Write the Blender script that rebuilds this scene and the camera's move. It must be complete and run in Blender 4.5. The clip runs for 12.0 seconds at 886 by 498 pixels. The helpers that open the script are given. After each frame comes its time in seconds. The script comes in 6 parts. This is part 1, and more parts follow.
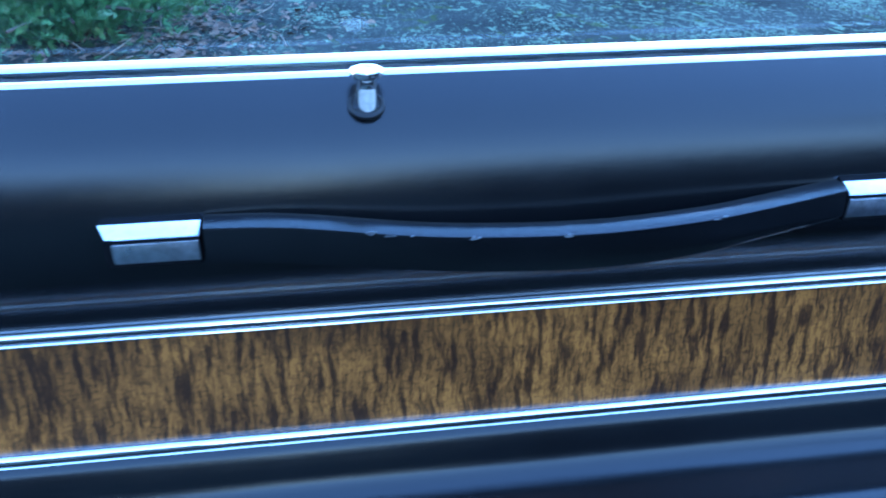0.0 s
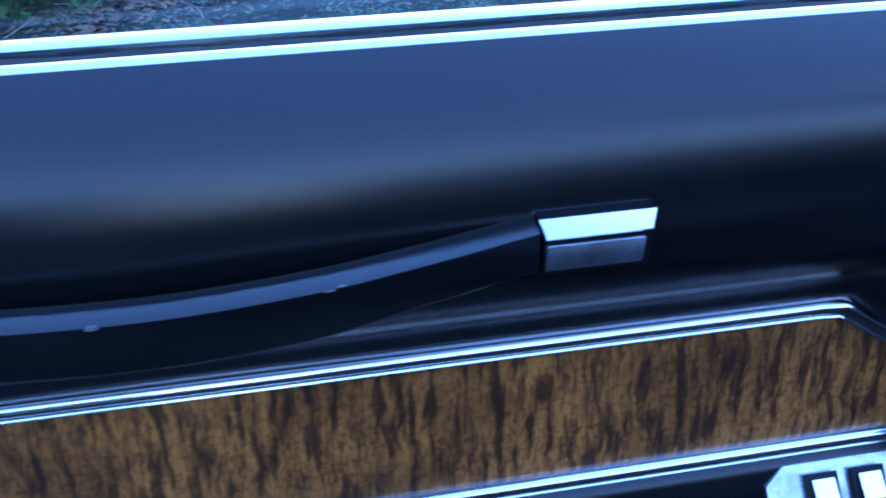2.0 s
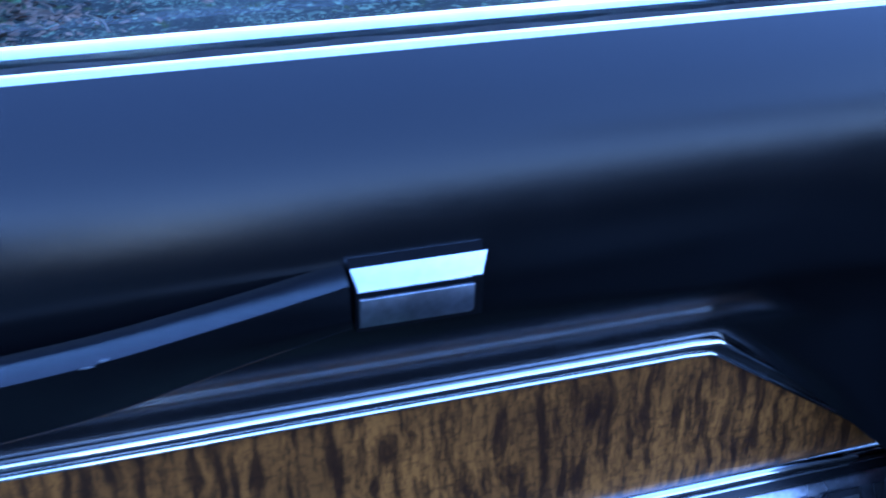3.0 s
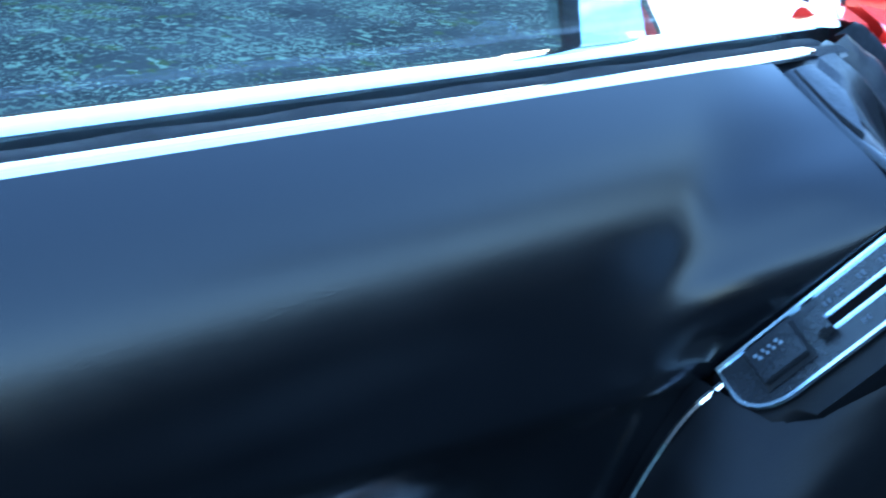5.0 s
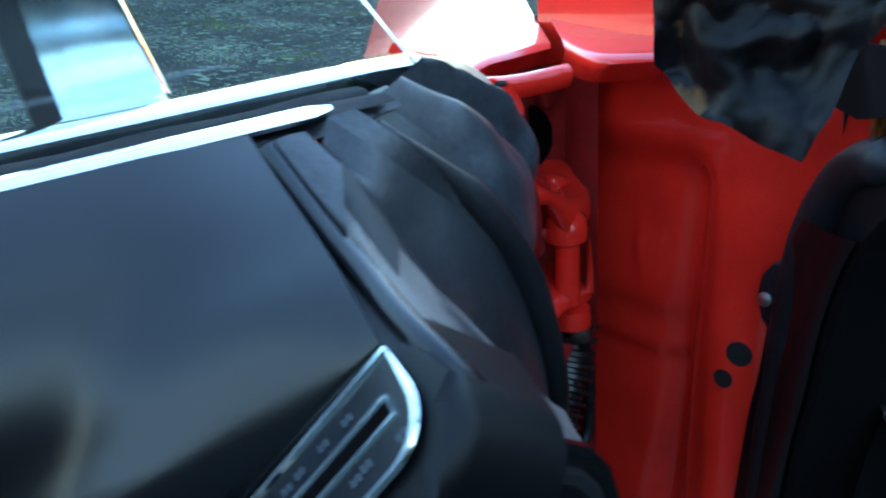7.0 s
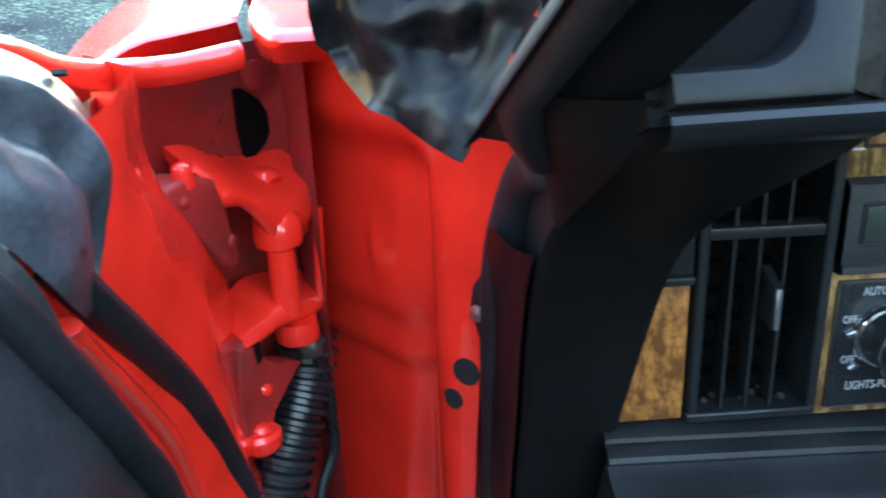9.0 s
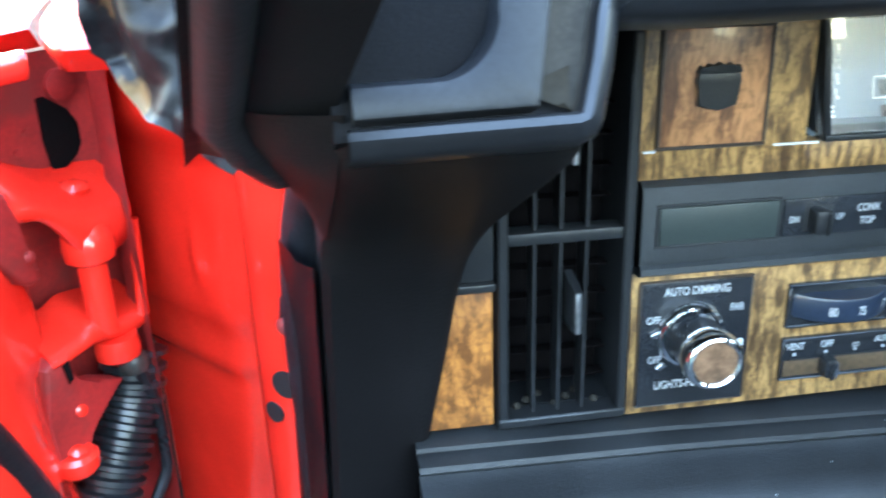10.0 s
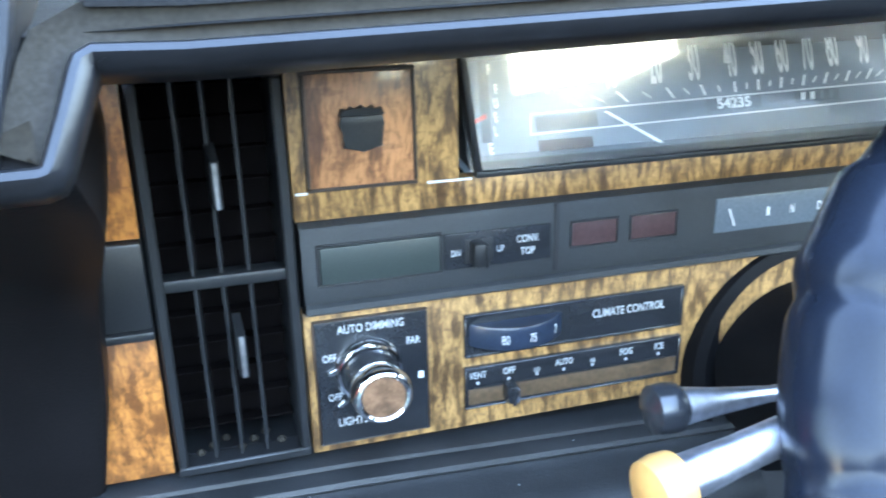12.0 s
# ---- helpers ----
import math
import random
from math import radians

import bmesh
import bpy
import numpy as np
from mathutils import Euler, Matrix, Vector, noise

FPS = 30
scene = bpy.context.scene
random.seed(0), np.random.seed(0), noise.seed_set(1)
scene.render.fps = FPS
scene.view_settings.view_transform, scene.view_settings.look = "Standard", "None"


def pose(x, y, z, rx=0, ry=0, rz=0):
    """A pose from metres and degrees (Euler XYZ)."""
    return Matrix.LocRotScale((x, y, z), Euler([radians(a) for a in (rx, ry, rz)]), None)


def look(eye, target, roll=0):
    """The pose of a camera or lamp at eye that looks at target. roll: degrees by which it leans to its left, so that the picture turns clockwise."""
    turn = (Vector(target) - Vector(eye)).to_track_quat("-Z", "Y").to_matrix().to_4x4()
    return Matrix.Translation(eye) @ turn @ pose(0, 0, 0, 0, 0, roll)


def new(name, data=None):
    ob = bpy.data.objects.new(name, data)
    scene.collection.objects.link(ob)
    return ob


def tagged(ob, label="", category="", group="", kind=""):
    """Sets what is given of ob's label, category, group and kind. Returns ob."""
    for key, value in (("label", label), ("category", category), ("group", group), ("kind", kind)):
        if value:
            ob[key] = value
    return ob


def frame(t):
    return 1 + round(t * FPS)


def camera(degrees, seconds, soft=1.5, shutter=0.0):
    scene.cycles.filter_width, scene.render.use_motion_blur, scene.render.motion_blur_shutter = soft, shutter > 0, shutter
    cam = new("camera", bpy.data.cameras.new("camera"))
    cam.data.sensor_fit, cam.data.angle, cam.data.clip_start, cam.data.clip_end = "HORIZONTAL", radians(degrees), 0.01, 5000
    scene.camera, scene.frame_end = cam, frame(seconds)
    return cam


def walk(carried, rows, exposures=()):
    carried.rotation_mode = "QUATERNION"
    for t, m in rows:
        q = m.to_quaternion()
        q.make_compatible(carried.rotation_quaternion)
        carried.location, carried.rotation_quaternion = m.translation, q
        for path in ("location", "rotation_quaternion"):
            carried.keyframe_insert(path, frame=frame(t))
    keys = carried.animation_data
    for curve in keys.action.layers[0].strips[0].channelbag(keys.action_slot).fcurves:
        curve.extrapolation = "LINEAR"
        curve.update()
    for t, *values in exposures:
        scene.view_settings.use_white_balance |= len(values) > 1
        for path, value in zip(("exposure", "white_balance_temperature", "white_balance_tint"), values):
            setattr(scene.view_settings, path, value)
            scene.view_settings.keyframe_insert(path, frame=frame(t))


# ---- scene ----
cam = camera(49.9, 12.0, soft=2.0, shutter=0.5)
PATH = [
    (0.0, -0.3876, -0.6551, 1.1067, 66.13, 0.21, -8.76),
    (0.5, -0.3236, -0.5990, 1.0966, 65.63, 0.61, -8.72),
    (1.0, -0.2474, -0.5425, 1.0831, 64.93, 1.15, -9.11),
    (1.5, -0.1805, -0.5011, 1.0704, 64.58, 1.44, -9.67),
    (2.0, -0.1229, -0.4706, 1.0659, 64.07, 1.64, -10.81),
    (2.5, -0.0819, -0.4460, 1.0605, 64.10, 1.86, -12.31),
    (2.7, -0.0689, -0.4351, 1.0582, 64.11, 1.77, -13.27),
    (4.3, 0.0132, -0.3324, 1.0358, 66.97, -0.54, -27.24),
    (4.5, 0.0271, -0.3215, 1.0384, 66.99, -1.16, -29.07),
    (5.0, 0.0697, -0.3015, 1.0447, 67.01, -0.96, -33.43),
    (5.5, 0.1146, -0.2899, 1.0428, 67.80, -0.51, -37.42),
    (6.0, 0.1700, -0.2903, 1.0425, 68.39, 1.57, -40.83),
    (6.5, 0.2307, -0.2927, 1.0373, 68.57, 2.77, -41.83),
    (7.0, 0.2977, -0.2974, 1.0327, 68.30, 3.01, -41.71),
    (7.2, 0.3202, -0.3007, 1.0315, 68.07, 3.19, -42.16),
    (8.8, 0.4668, -0.3282, 1.0165, 66.24, 2.44, -45.07),
    (9.0, 0.4799, -0.3344, 1.0146, 65.98, 2.41, -45.86),
    (9.5, 0.5059, -0.3539, 1.0117, 65.76, 2.12, -48.03),
    (10.0, 0.5326, -0.3769, 1.0141, 65.72, 1.77, -50.78),
    (10.5, 0.5521, -0.4013, 1.0177, 66.17, 1.49, -53.02),
    (11.0, 0.5690, -0.4251, 1.0176, 66.83, 1.09, -55.35),
    (11.5, 0.5823, -0.4502, 1.0173, 67.24, 1.07, -56.99),
    (12.0, 0.5966, -0.4746, 1.0170, 67.62, 1.14, -58.80),
]
EXPOSURES = [
    (0.0, 2.65, 4300, 18), (1.2, 2.25, 4260, 25), (2.7, 2.05, 4250, 35), (4.5, 2.6, 4380, 14), (7.0, 2.1, 5300, 6),
    (9.0, 3.75, 6100, 8), (10.5, 5.35, 6150, 14), (11.2, 5.45, 6050, 16), (12.0, 5.25, 6000, 18),
]
walk(cam, [(t, pose(*p)) for t, *p in PATH], EXPOSURES)

# ---- light ----
SUN_ELEV, SUN_AZ = 48.0, 35.0
world = bpy.data.worlds.new("world")
scene.world = world
world.use_nodes = True
wn = world.node_tree
sky = wn.nodes.new("ShaderNodeTexSky")
sky.sky_type = "NISHITA"
sky.sun_disc = False
sky.air_density, sky.dust_density, sky.ozone_density = 2.2, 0.0, 1.0
sky.sun_elevation = radians(SUN_ELEV)
sky.sun_rotation = radians(SUN_AZ)
wn.links.new(sky.outputs[0], wn.nodes["Background"].inputs[0])
wn.nodes["Background"].inputs[1].default_value = 0.15
sun_data = bpy.data.lights.new("sun", "SUN")
sun_data.energy, sun_data.angle, sun_data.color = 0.0065, radians(8.5), (1.0, 0.95, 0.88)
sun = new("sun", sun_data)
sun_dir = Vector((math.sin(radians(SUN_AZ)) * math.cos(radians(SUN_ELEV)), math.cos(radians(SUN_AZ)) * math.cos(radians(SUN_ELEV)), math.sin(radians(SUN_ELEV))))
sun.matrix_world = look(sun_dir * 30, (0, 0, 0))


# ---- materials ----
def material(name, color, rough=0.5, metal=0.0, grain=0.0, grain_scale=300.0, blotch=0.0, blotch_scale=12.0, bump=0.0, bump_scale=400.0, coat=0.0, spec=0.5, rough_var=0.0):
    """A surface with fine grain, broad blotches and relief."""
    m = bpy.data.materials.new(name)
    m.use_nodes = True
    nt = m.node_tree
    n, l = nt.nodes, nt.links
    b = n["Principled BSDF"]
    b.inputs["Roughness"].default_value = rough
    b.inputs["Metallic"].default_value = metal
    b.inputs["Specular IOR Level"].default_value = spec
    b.inputs["Coat Weight"].default_value = coat
    b.inputs["Coat Roughness"].default_value = 0.05
    co = n.new("ShaderNodeTexCoord")
    rgb = n.new("ShaderNodeRGB")
    rgb.outputs[0].default_value = (*color, 1)
    out = rgb.outputs[0]
    for amount, scale in ((grain, grain_scale), (blotch, blotch_scale)):
        if amount:
            t = n.new("ShaderNodeTexNoise")
            t.inputs["Scale"].default_value = scale
            t.inputs["Detail"].default_value = 4
            l.new(co.outputs["Object"], t.inputs["Vector"])
            mr = n.new("ShaderNodeMapRange")
            mr.inputs[1].default_value, mr.inputs[2].default_value = 0.3, 0.7
            mr.inputs[3].default_value, mr.inputs[4].default_value = 1 - amount, 1 + amount
            l.new(t.outputs["Fac"], mr.inputs[0])
            mx = n.new("ShaderNodeVectorMath")
            mx.operation = "SCALE"
            l.new(out, mx.inputs[0])
            l.new(mr.outputs[0], mx.inputs["Scale"])
            out = mx.outputs[0]
    l.new(out, b.inputs["Base Color"])
    if rough_var:
        t = n.new("ShaderNodeTexNoise")
        t.inputs["Scale"].default_value = 25
        t.inputs["Detail"].default_value = 6
        l.new(co.outputs["Object"], t.inputs["Vector"])
        mr = n.new("ShaderNodeMapRange")
        mr.inputs[1].default_value, mr.inputs[2].default_value = 0.3, 0.7
        mr.inputs[3].default_value, mr.inputs[4].default_value = max(0.02, rough - rough_var), rough + rough_var
        l.new(t.outputs["Fac"], mr.inputs[0])
        l.new(mr.outputs[0], b.inputs["Roughness"])
    if bump:
        t = n.new("ShaderNodeTexNoise")
        t.inputs["Scale"].default_value = bump_scale
        t.inputs["Detail"].default_value = 3
        l.new(co.outputs["Object"], t.inputs["Vector"])
        bp = n.new("ShaderNodeBump")
        bp.inputs["Strength"].default_value = bump
        bp.inputs["Distance"].default_value = 0.001
        l.new(t.outputs["Fac"], bp.inputs["Height"])
        l.new(bp.outputs[0], b.inputs["Normal"])
    return m


def wood_material(name, dark, light, band=(95.0, 9.0), fleck=(330.0, 70.0), dusk=0.5, wobble=0.012, seed=0.0):
    """Polished figured veneer: wavy dark bands across the strip, fine flecks and broad darker clouds."""
    m = bpy.data.materials.new(name)
    m.use_nodes = True
    n, l = m.node_tree.nodes, m.node_tree.links
    b = n["Principled BSDF"]
    b.inputs["Roughness"].default_value = 0.38
    b.inputs["Coat Weight"].default_value = 0.25
    b.inputs["Coat Roughness"].default_value = 0.12
    co = n.new("ShaderNodeTexCoord")

    def tex(scale, detail, rough, source, stretch=None):
        if stretch:
            mp = n.new("ShaderNodeMapping")
            mp.inputs["Scale"].default_value = stretch
            mp.inputs["Location"].default_value = (seed, seed, seed)
            l.new(source, mp.inputs["Vector"])
            source = mp.outputs[0]
        t = n.new("ShaderNodeTexNoise")
        t.inputs["Scale"].default_value, t.inputs["Detail"].default_value, t.inputs["Roughness"].default_value = scale, detail, rough
        l.new(source, t.inputs["Vector"])
        return t

    def math_node(kind, a, c):
        q = n.new("ShaderNodeMath")
        q.operation = kind
        for k, v in enumerate((a, c)):
            if isinstance(v, float):
                q.inputs[k].default_value = v
            else:
                l.new(v, q.inputs[k])
        return q.outputs[0]

    def span(value, lo, hi, a, c):
        mr = n.new("ShaderNodeMapRange")
        mr.interpolation_type = "SMOOTHSTEP"
        for k, v in enumerate((lo, hi, a, c)):
            mr.inputs[k + 1].default_value = v
        l.new(value, mr.inputs[0])
        return mr.outputs[0]

    add = n.new("ShaderNodeVectorMath")
    add.operation = "MULTIPLY_ADD"
    add.inputs[1].default_value = (wobble, wobble, wobble)
    l.new(tex(30.0, 3, 0.5, co.outputs["Object"]).outputs["Color"], add.inputs[0])
    l.new(co.outputs["Object"], add.inputs[2])
    bands = span(tex(1.0, 3, 0.55, add.outputs[0], (band[0], band[0], band[1])).outputs["Fac"], 0.36, 0.60, 0.12, 1.0)
    broken = span(tex(1.0, 3, 0.6, add.outputs[0], (fleck[0], fleck[0], fleck[1])).outputs["Fac"], 0.34, 0.60, 0.42, 1.0)
    cracks = span(tex(1.0, 2, 0.5, add.outputs[0], (band[0] * 0.9, band[0] * 0.9, band[0] * 1.7)).outputs["Fac"], 0.36, 0.48, 0.62, 1.0)
    clouds = span(tex(13.0, 3, 0.5, co.outputs["Object"]).outputs["Fac"], 0.38, 0.60, 1.0 - dusk, 1.0)
    tone = math_node("MULTIPLY", math_node("MULTIPLY", bands, broken), math_node("MULTIPLY", cracks, clouds))
    ramp = n.new("ShaderNodeValToRGB")
    ramp.color_ramp.elements[0].position, ramp.color_ramp.elements[0].color = 0.0, (*dark, 1)
    ramp.color_ramp.elements[1].position, ramp.color_ramp.elements[1].color = 0.9, (*light, 1)
    mid = ramp.color_ramp.elements.new(0.35)
    mid.color = (*[0.55 * a + 0.45 * c for a, c in zip(dark, light)], 1)
    l.new(tone, ramp.inputs[0])
    l.new(ramp.outputs[0], b.inputs["Base Color"])
    return m


def glass_material(name, tint, film=0.0, film_rough=0.1):
    m = bpy.data.materials.new(name)
    m.use_nodes = True
    b = m.node_tree.nodes["Principled BSDF"]
    b.inputs["Base Color"].default_value = (*tint, 1)
    b.inputs["Transmission Weight"].default_value = 1.0
    b.inputs["Roughness"].default_value = 0.0
    b.inputs["IOR"].default_value = 1.45
    b.inputs["Coat Weight"].default_value = film
    b.inputs["Coat Roughness"].default_value = film_rough
    return m


def print_material(name, color, rough=0.5):
    return material(name, color, rough, grain=0.12, grain_scale=900)


def ground_material():
    """Old asphalt: stone grain, broad stains, pale lichen flecks and mossy patches."""
    m = material("asphalt", (0.032, 0.034, 0.032), 1.0, grain=0.55, grain_scale=90, blotch=0.4, blotch_scale=1.5, bump=0.6, bump_scale=60, spec=0.04)
    n, l = m.node_tree.nodes, m.node_tree.links
    b = n["Principled BSDF"]
    out = b.inputs["Base Color"].links[0].from_socket
    tc = n.new("ShaderNodeTexCoord")
    lie = n.new("ShaderNodeMapping")
    lie.inputs["Scale"].default_value = (1.0, 0.55, 1.0)
    l.new(tc.outputs["Object"], lie.inputs["Vector"])
    for broad, weight, fine, low, high, color in ((0.9, 0.55, 7.0, 0.86, 0.93, (0.040, 0.050, 0.018)), (1.6, 0.45, 20.0, 0.80, 0.83, (0.085, 0.102, 0.075)), (2.2, 0.45, 44.0, 0.82, 0.84, (0.135, 0.16, 0.115)), (4.0, 0.3, 10.0, 0.765, 0.78, (0.125, 0.155, 0.105))):
        big = n.new("ShaderNodeTexNoise")
        big.inputs["Scale"].default_value, big.inputs["Detail"].default_value = broad, 2
        l.new(lie.outputs[0], big.inputs["Vector"])
        small = n.new("ShaderNodeTexNoise")
        small.inputs["Scale"].default_value, small.inputs["Detail"].default_value, small.inputs["Roughness"].default_value = fine, 5, 0.6
        l.new(lie.outputs[0], small.inputs["Vector"])
        add = n.new("ShaderNodeMath")
        add.operation = "MULTIPLY_ADD"
        add.inputs[1].default_value = weight
        l.new(big.outputs["Fac"], add.inputs[0])
        l.new(small.outputs["Fac"], add.inputs[2])
        ramp = n.new("ShaderNodeValToRGB")
        ramp.color_ramp.elements[0].position, ramp.color_ramp.elements[1].position = low, high
        l.new(add.outputs[0], ramp.inputs[0])
        mx = n.new("ShaderNodeMix")
        mx.data_type = "RGBA"
        mx.inputs[7].default_value = (*color, 1)
        l.new(ramp.outputs[0], mx.inputs[0])
        l.new(out, mx.inputs[6])
        out = mx.outputs[2]
    l.new(out, b.inputs["Base Color"])
    return m


def patched(mat, color, scale, low, high, rough=None):
    """Lays dry patches of another colour over a material."""
    n, l = mat.node_tree.nodes, mat.node_tree.links
    b = n["Principled BSDF"]
    base = b.inputs["Base Color"].links[0].from_socket
    co = n.new("ShaderNodeTexCoord")
    t = n.new("ShaderNodeTexNoise")
    t.inputs["Scale"].default_value, t.inputs["Detail"].default_value = scale, 5
    l.new(co.outputs["Object"], t.inputs["Vector"])
    ramp = n.new("ShaderNodeValToRGB")
    ramp.color_ramp.elements[0].position, ramp.color_ramp.elements[1].position = low, high
    l.new(t.outputs["Fac"], ramp.inputs[0])
    mx = n.new("ShaderNodeMix")
    mx.data_type = "RGBA"
    mx.inputs[7].default_value = (*color, 1)
    l.new(ramp.outputs[0], mx.inputs[0])
    l.new(base, mx.inputs[6])
    l.new(mx.outputs[2], b.inputs["Base Color"])
    return mat


VINYL = material("black_vinyl", (0.0040, 0.0042, 0.0050), 0.22, grain=0.15, grain_scale=900, blotch=0.2, blotch_scale=8, bump=0.08, bump_scale=1300, rough_var=0.02)
STRAP = material("strap_vinyl", (0.0040, 0.0042, 0.0050), 0.22, grain=0.15, grain_scale=900, blotch=0.2, blotch_scale=20, bump=0.08, bump_scale=900, rough_var=0.03)
PODVINYL = material("pod_vinyl", (0.0038, 0.0038, 0.0044), 0.42, spec=0.22, grain=0.15, grain_scale=900, blotch=0.2, blotch_scale=10, bump=0.15, bump_scale=1300)
PLASTIC = material("black_plastic", (0.010, 0.0105, 0.0115), 0.40, spec=0.4, grain=0.2, grain_scale=700, blotch=0.25, blotch_scale=15, bump=0.15, bump_scale=900)
RAIL = material("worn_black_plastic", (0.006, 0.0062, 0.007), 0.31, spec=0.30, grain=0.2, grain_scale=500, blotch=0.3, blotch_scale=25, bump=0.1, bump_scale=700)
LEDGE = material("smooth_black_ledge", (0.009, 0.0095, 0.011), 0.42, spec=0.17, grain=0.2, grain_scale=500, blotch=0.3, blotch_scale=25, bump=0.1, bump_scale=700)
STRIPVINYL = material("grained_black_vinyl", (0.014, 0.0155, 0.017), 0.5, spec=0.4, grain=0.3, grain_scale=1200, blotch=0.2, blotch_scale=20, bump=0.6, bump_scale=1500)
ROLLVINYL = material("dusty_black_vinyl", (0.013, 0.0138, 0.015), 0.42, spec=0.32, grain=0.25, grain_scale=800, blotch=0.35, blotch_scale=20, bump=0.35, bump_scale=900)
TOPVINYL = material("dash_top_vinyl", (0.005, 0.005, 0.006), 0.75, spec=0.08, grain=0.2, grain_scale=700, blotch=0.25, blotch_scale=12, bump=0.2, bump_scale=900)
PADTOP = material("matt_pad", (0.010, 0.0095, 0.009), 0.9, spec=0.05, grain=0.25, grain_scale=700, blotch=0.3, blotch_scale=12, bump=0.3, bump_scale=900)
CAPVINYL = material("end_cap_vinyl", (0.0050, 0.0044, 0.0046), 0.48, spec=0.10, grain=0.25, grain_scale=700, blotch=0.3, blotch_scale=14, bump=0.25, bump_scale=800)
GLOSS = material("glossy_black", (0.012, 0.013, 0.015), 0.25, grain=0.15, grain_scale=600, blotch=0.2, blotch_scale=30)
GLOSSCOL = material("column_black", (0.0035, 0.0035, 0.004), 0.45, spec=0.06, grain=0.15, grain_scale=500, blotch=0.2, blotch_scale=20)
WHEELVINYL = material("wheel_black", (0.006, 0.008, 0.013), 0.24, spec=0.15, grain=0.15, grain_scale=500, blotch=0.3, blotch_scale=12)
GREENBLACK = material("green_black", (0.020, 0.026, 0.024), 0.4, grain=0.2, grain_scale=900)
DARK = material("matt_black", (0.006, 0.006, 0.007), 0.7, grain=0.3, grain_scale=400)
FELT = material("seal_felt", (0.012, 0.012, 0.014), 0.95, grain=0.4, grain_scale=900, bump=0.8, bump_scale=1200)
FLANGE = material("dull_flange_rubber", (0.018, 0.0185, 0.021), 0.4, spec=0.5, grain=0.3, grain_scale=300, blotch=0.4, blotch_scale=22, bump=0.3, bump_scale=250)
RUBBER = material("black_rubber", (0.009, 0.009, 0.011), 0.48, spec=0.3, grain=0.3, grain_scale=300, blotch=0.4, blotch_scale=30, bump=0.3, bump_scale=250)
RUBBERSHINE = material("conduit_rubber", (0.012, 0.013, 0.015), 0.3, grain=0.3, grain_scale=300, blotch=0.4, blotch_scale=40)
BOOT = patched(material("boot_rubber", (0.034, 0.036, 0.042), 0.36, spec=0.5, grain=0.3, grain_scale=300, blotch=0.35, blotch_scale=25, bump=0.25, bump_scale=160), (0.006, 0.006, 0.008), 70, 0.68, 0.72)
DUSTY = patched(material("dusty_flange", (0.115, 0.100, 0.090), 0.55, grain=0.25, grain_scale=700, blotch=0.3, blotch_scale=25, bump=0.3, bump_scale=900), (0.020, 0.020, 0.022), 16, 0.56, 0.62)
SHEETING = patched(material("black_sheeting", (0.005, 0.0045, 0.005), 0.42, spec=0.14, grain=0.4, grain_scale=200, blotch=0.5, blotch_scale=25, bump=0.4, bump_scale=90), (0.12, 0.070, 0.030), 11, 0.63, 0.67)
CHROME = material("chrome", (0.86, 0.87, 0.88), 0.09, 1.0, grain=0.05, grain_scale=200, rough_var=0.03)
BLUECHROME = material("cool_chrome", (0.78, 0.86, 0.90), 0.16, 1.0, grain=0.08, grain_scale=300, rough_var=0.04)
SATIN = material("satin_metal", (0.58, 0.59, 0.64), 0.34, 1.0, grain=0.15, grain_scale=250, blotch=0.25, blotch_scale=60, rough_var=0.08)
STEEL = material("bare_steel", (0.50, 0.50, 0.50), 0.35, 1.0, grain=0.2, grain_scale=300, blotch=0.2, blotch_scale=50)
GREASE = material("greasy_steel", (0.05, 0.045, 0.04), 0.4, 0.3, grain=0.4, grain_scale=200)
IVORY = material("pale_metal", (0.62, 0.60, 0.54), 0.4, 0.3, grain=0.2, grain_scale=300)
RED = material("red_paint", (0.80, 0.024, 0.012), 0.25, coat=0.9, grain=0.05, grain_scale=500, blotch=0.12, blotch_scale=18, bump=0.05, bump_scale=60)
# Red paint darkened for shade round hinge and hollow; blotches are dust and dirt.
REDDIM = patched(material("shaded_dusty_red", (0.26, 0.012, 0.010), 0.55, grain=0.15, grain_scale=300, blotch=0.25, blotch_scale=25, bump=0.15, bump_scale=150), (0.17, 0.018, 0.014), 35, 0.55, 0.70)
WOOD = wood_material("walnut_veneer", (0.020, 0.008, 0.004), (0.38, 0.156, 0.028), (150.0, 20.0), (480.0, 120.0), 0.55, 0.010)
VENEER = wood_material("golden_veneer", (0.034, 0.015, 0.006), (0.36, 0.205, 0.072), (165.0, 38.0), (480.0, 150.0), 0.35, 0.008, 3.0)
VENEERWARM = wood_material("orange_veneer", (0.08, 0.026, 0.006), (0.40, 0.155, 0.033), (150.0, 60.0), (460.0, 130.0), 0.3, 0.014, 7.0)
VENEERRED = wood_material("reddish_veneer", (0.060, 0.024, 0.012), (0.42, 0.195, 0.080), (110.0, 15.0), (420.0, 110.0), 0.3, 0.012, 11.0)
WORN = material("worn_vinyl_edge", (0.15, 0.155, 0.165), 0.5, grain=0.3, grain_scale=900)
BROWN = material("dark_brown", (0.022, 0.013, 0.008), 0.5, grain=0.3, grain_scale=400)
BROWNGLOSS = material("brown_groove", (0.07, 0.045, 0.025), 0.35, grain=0.3, grain_scale=300, blotch=0.3, blotch_scale=40)
DUSTGROOVE = material("dust_in_groove", (0.023, 0.0205, 0.0170), 0.95, spec=0.06, grain=0.2, grain_scale=500, blotch=0.15, blotch_scale=60)
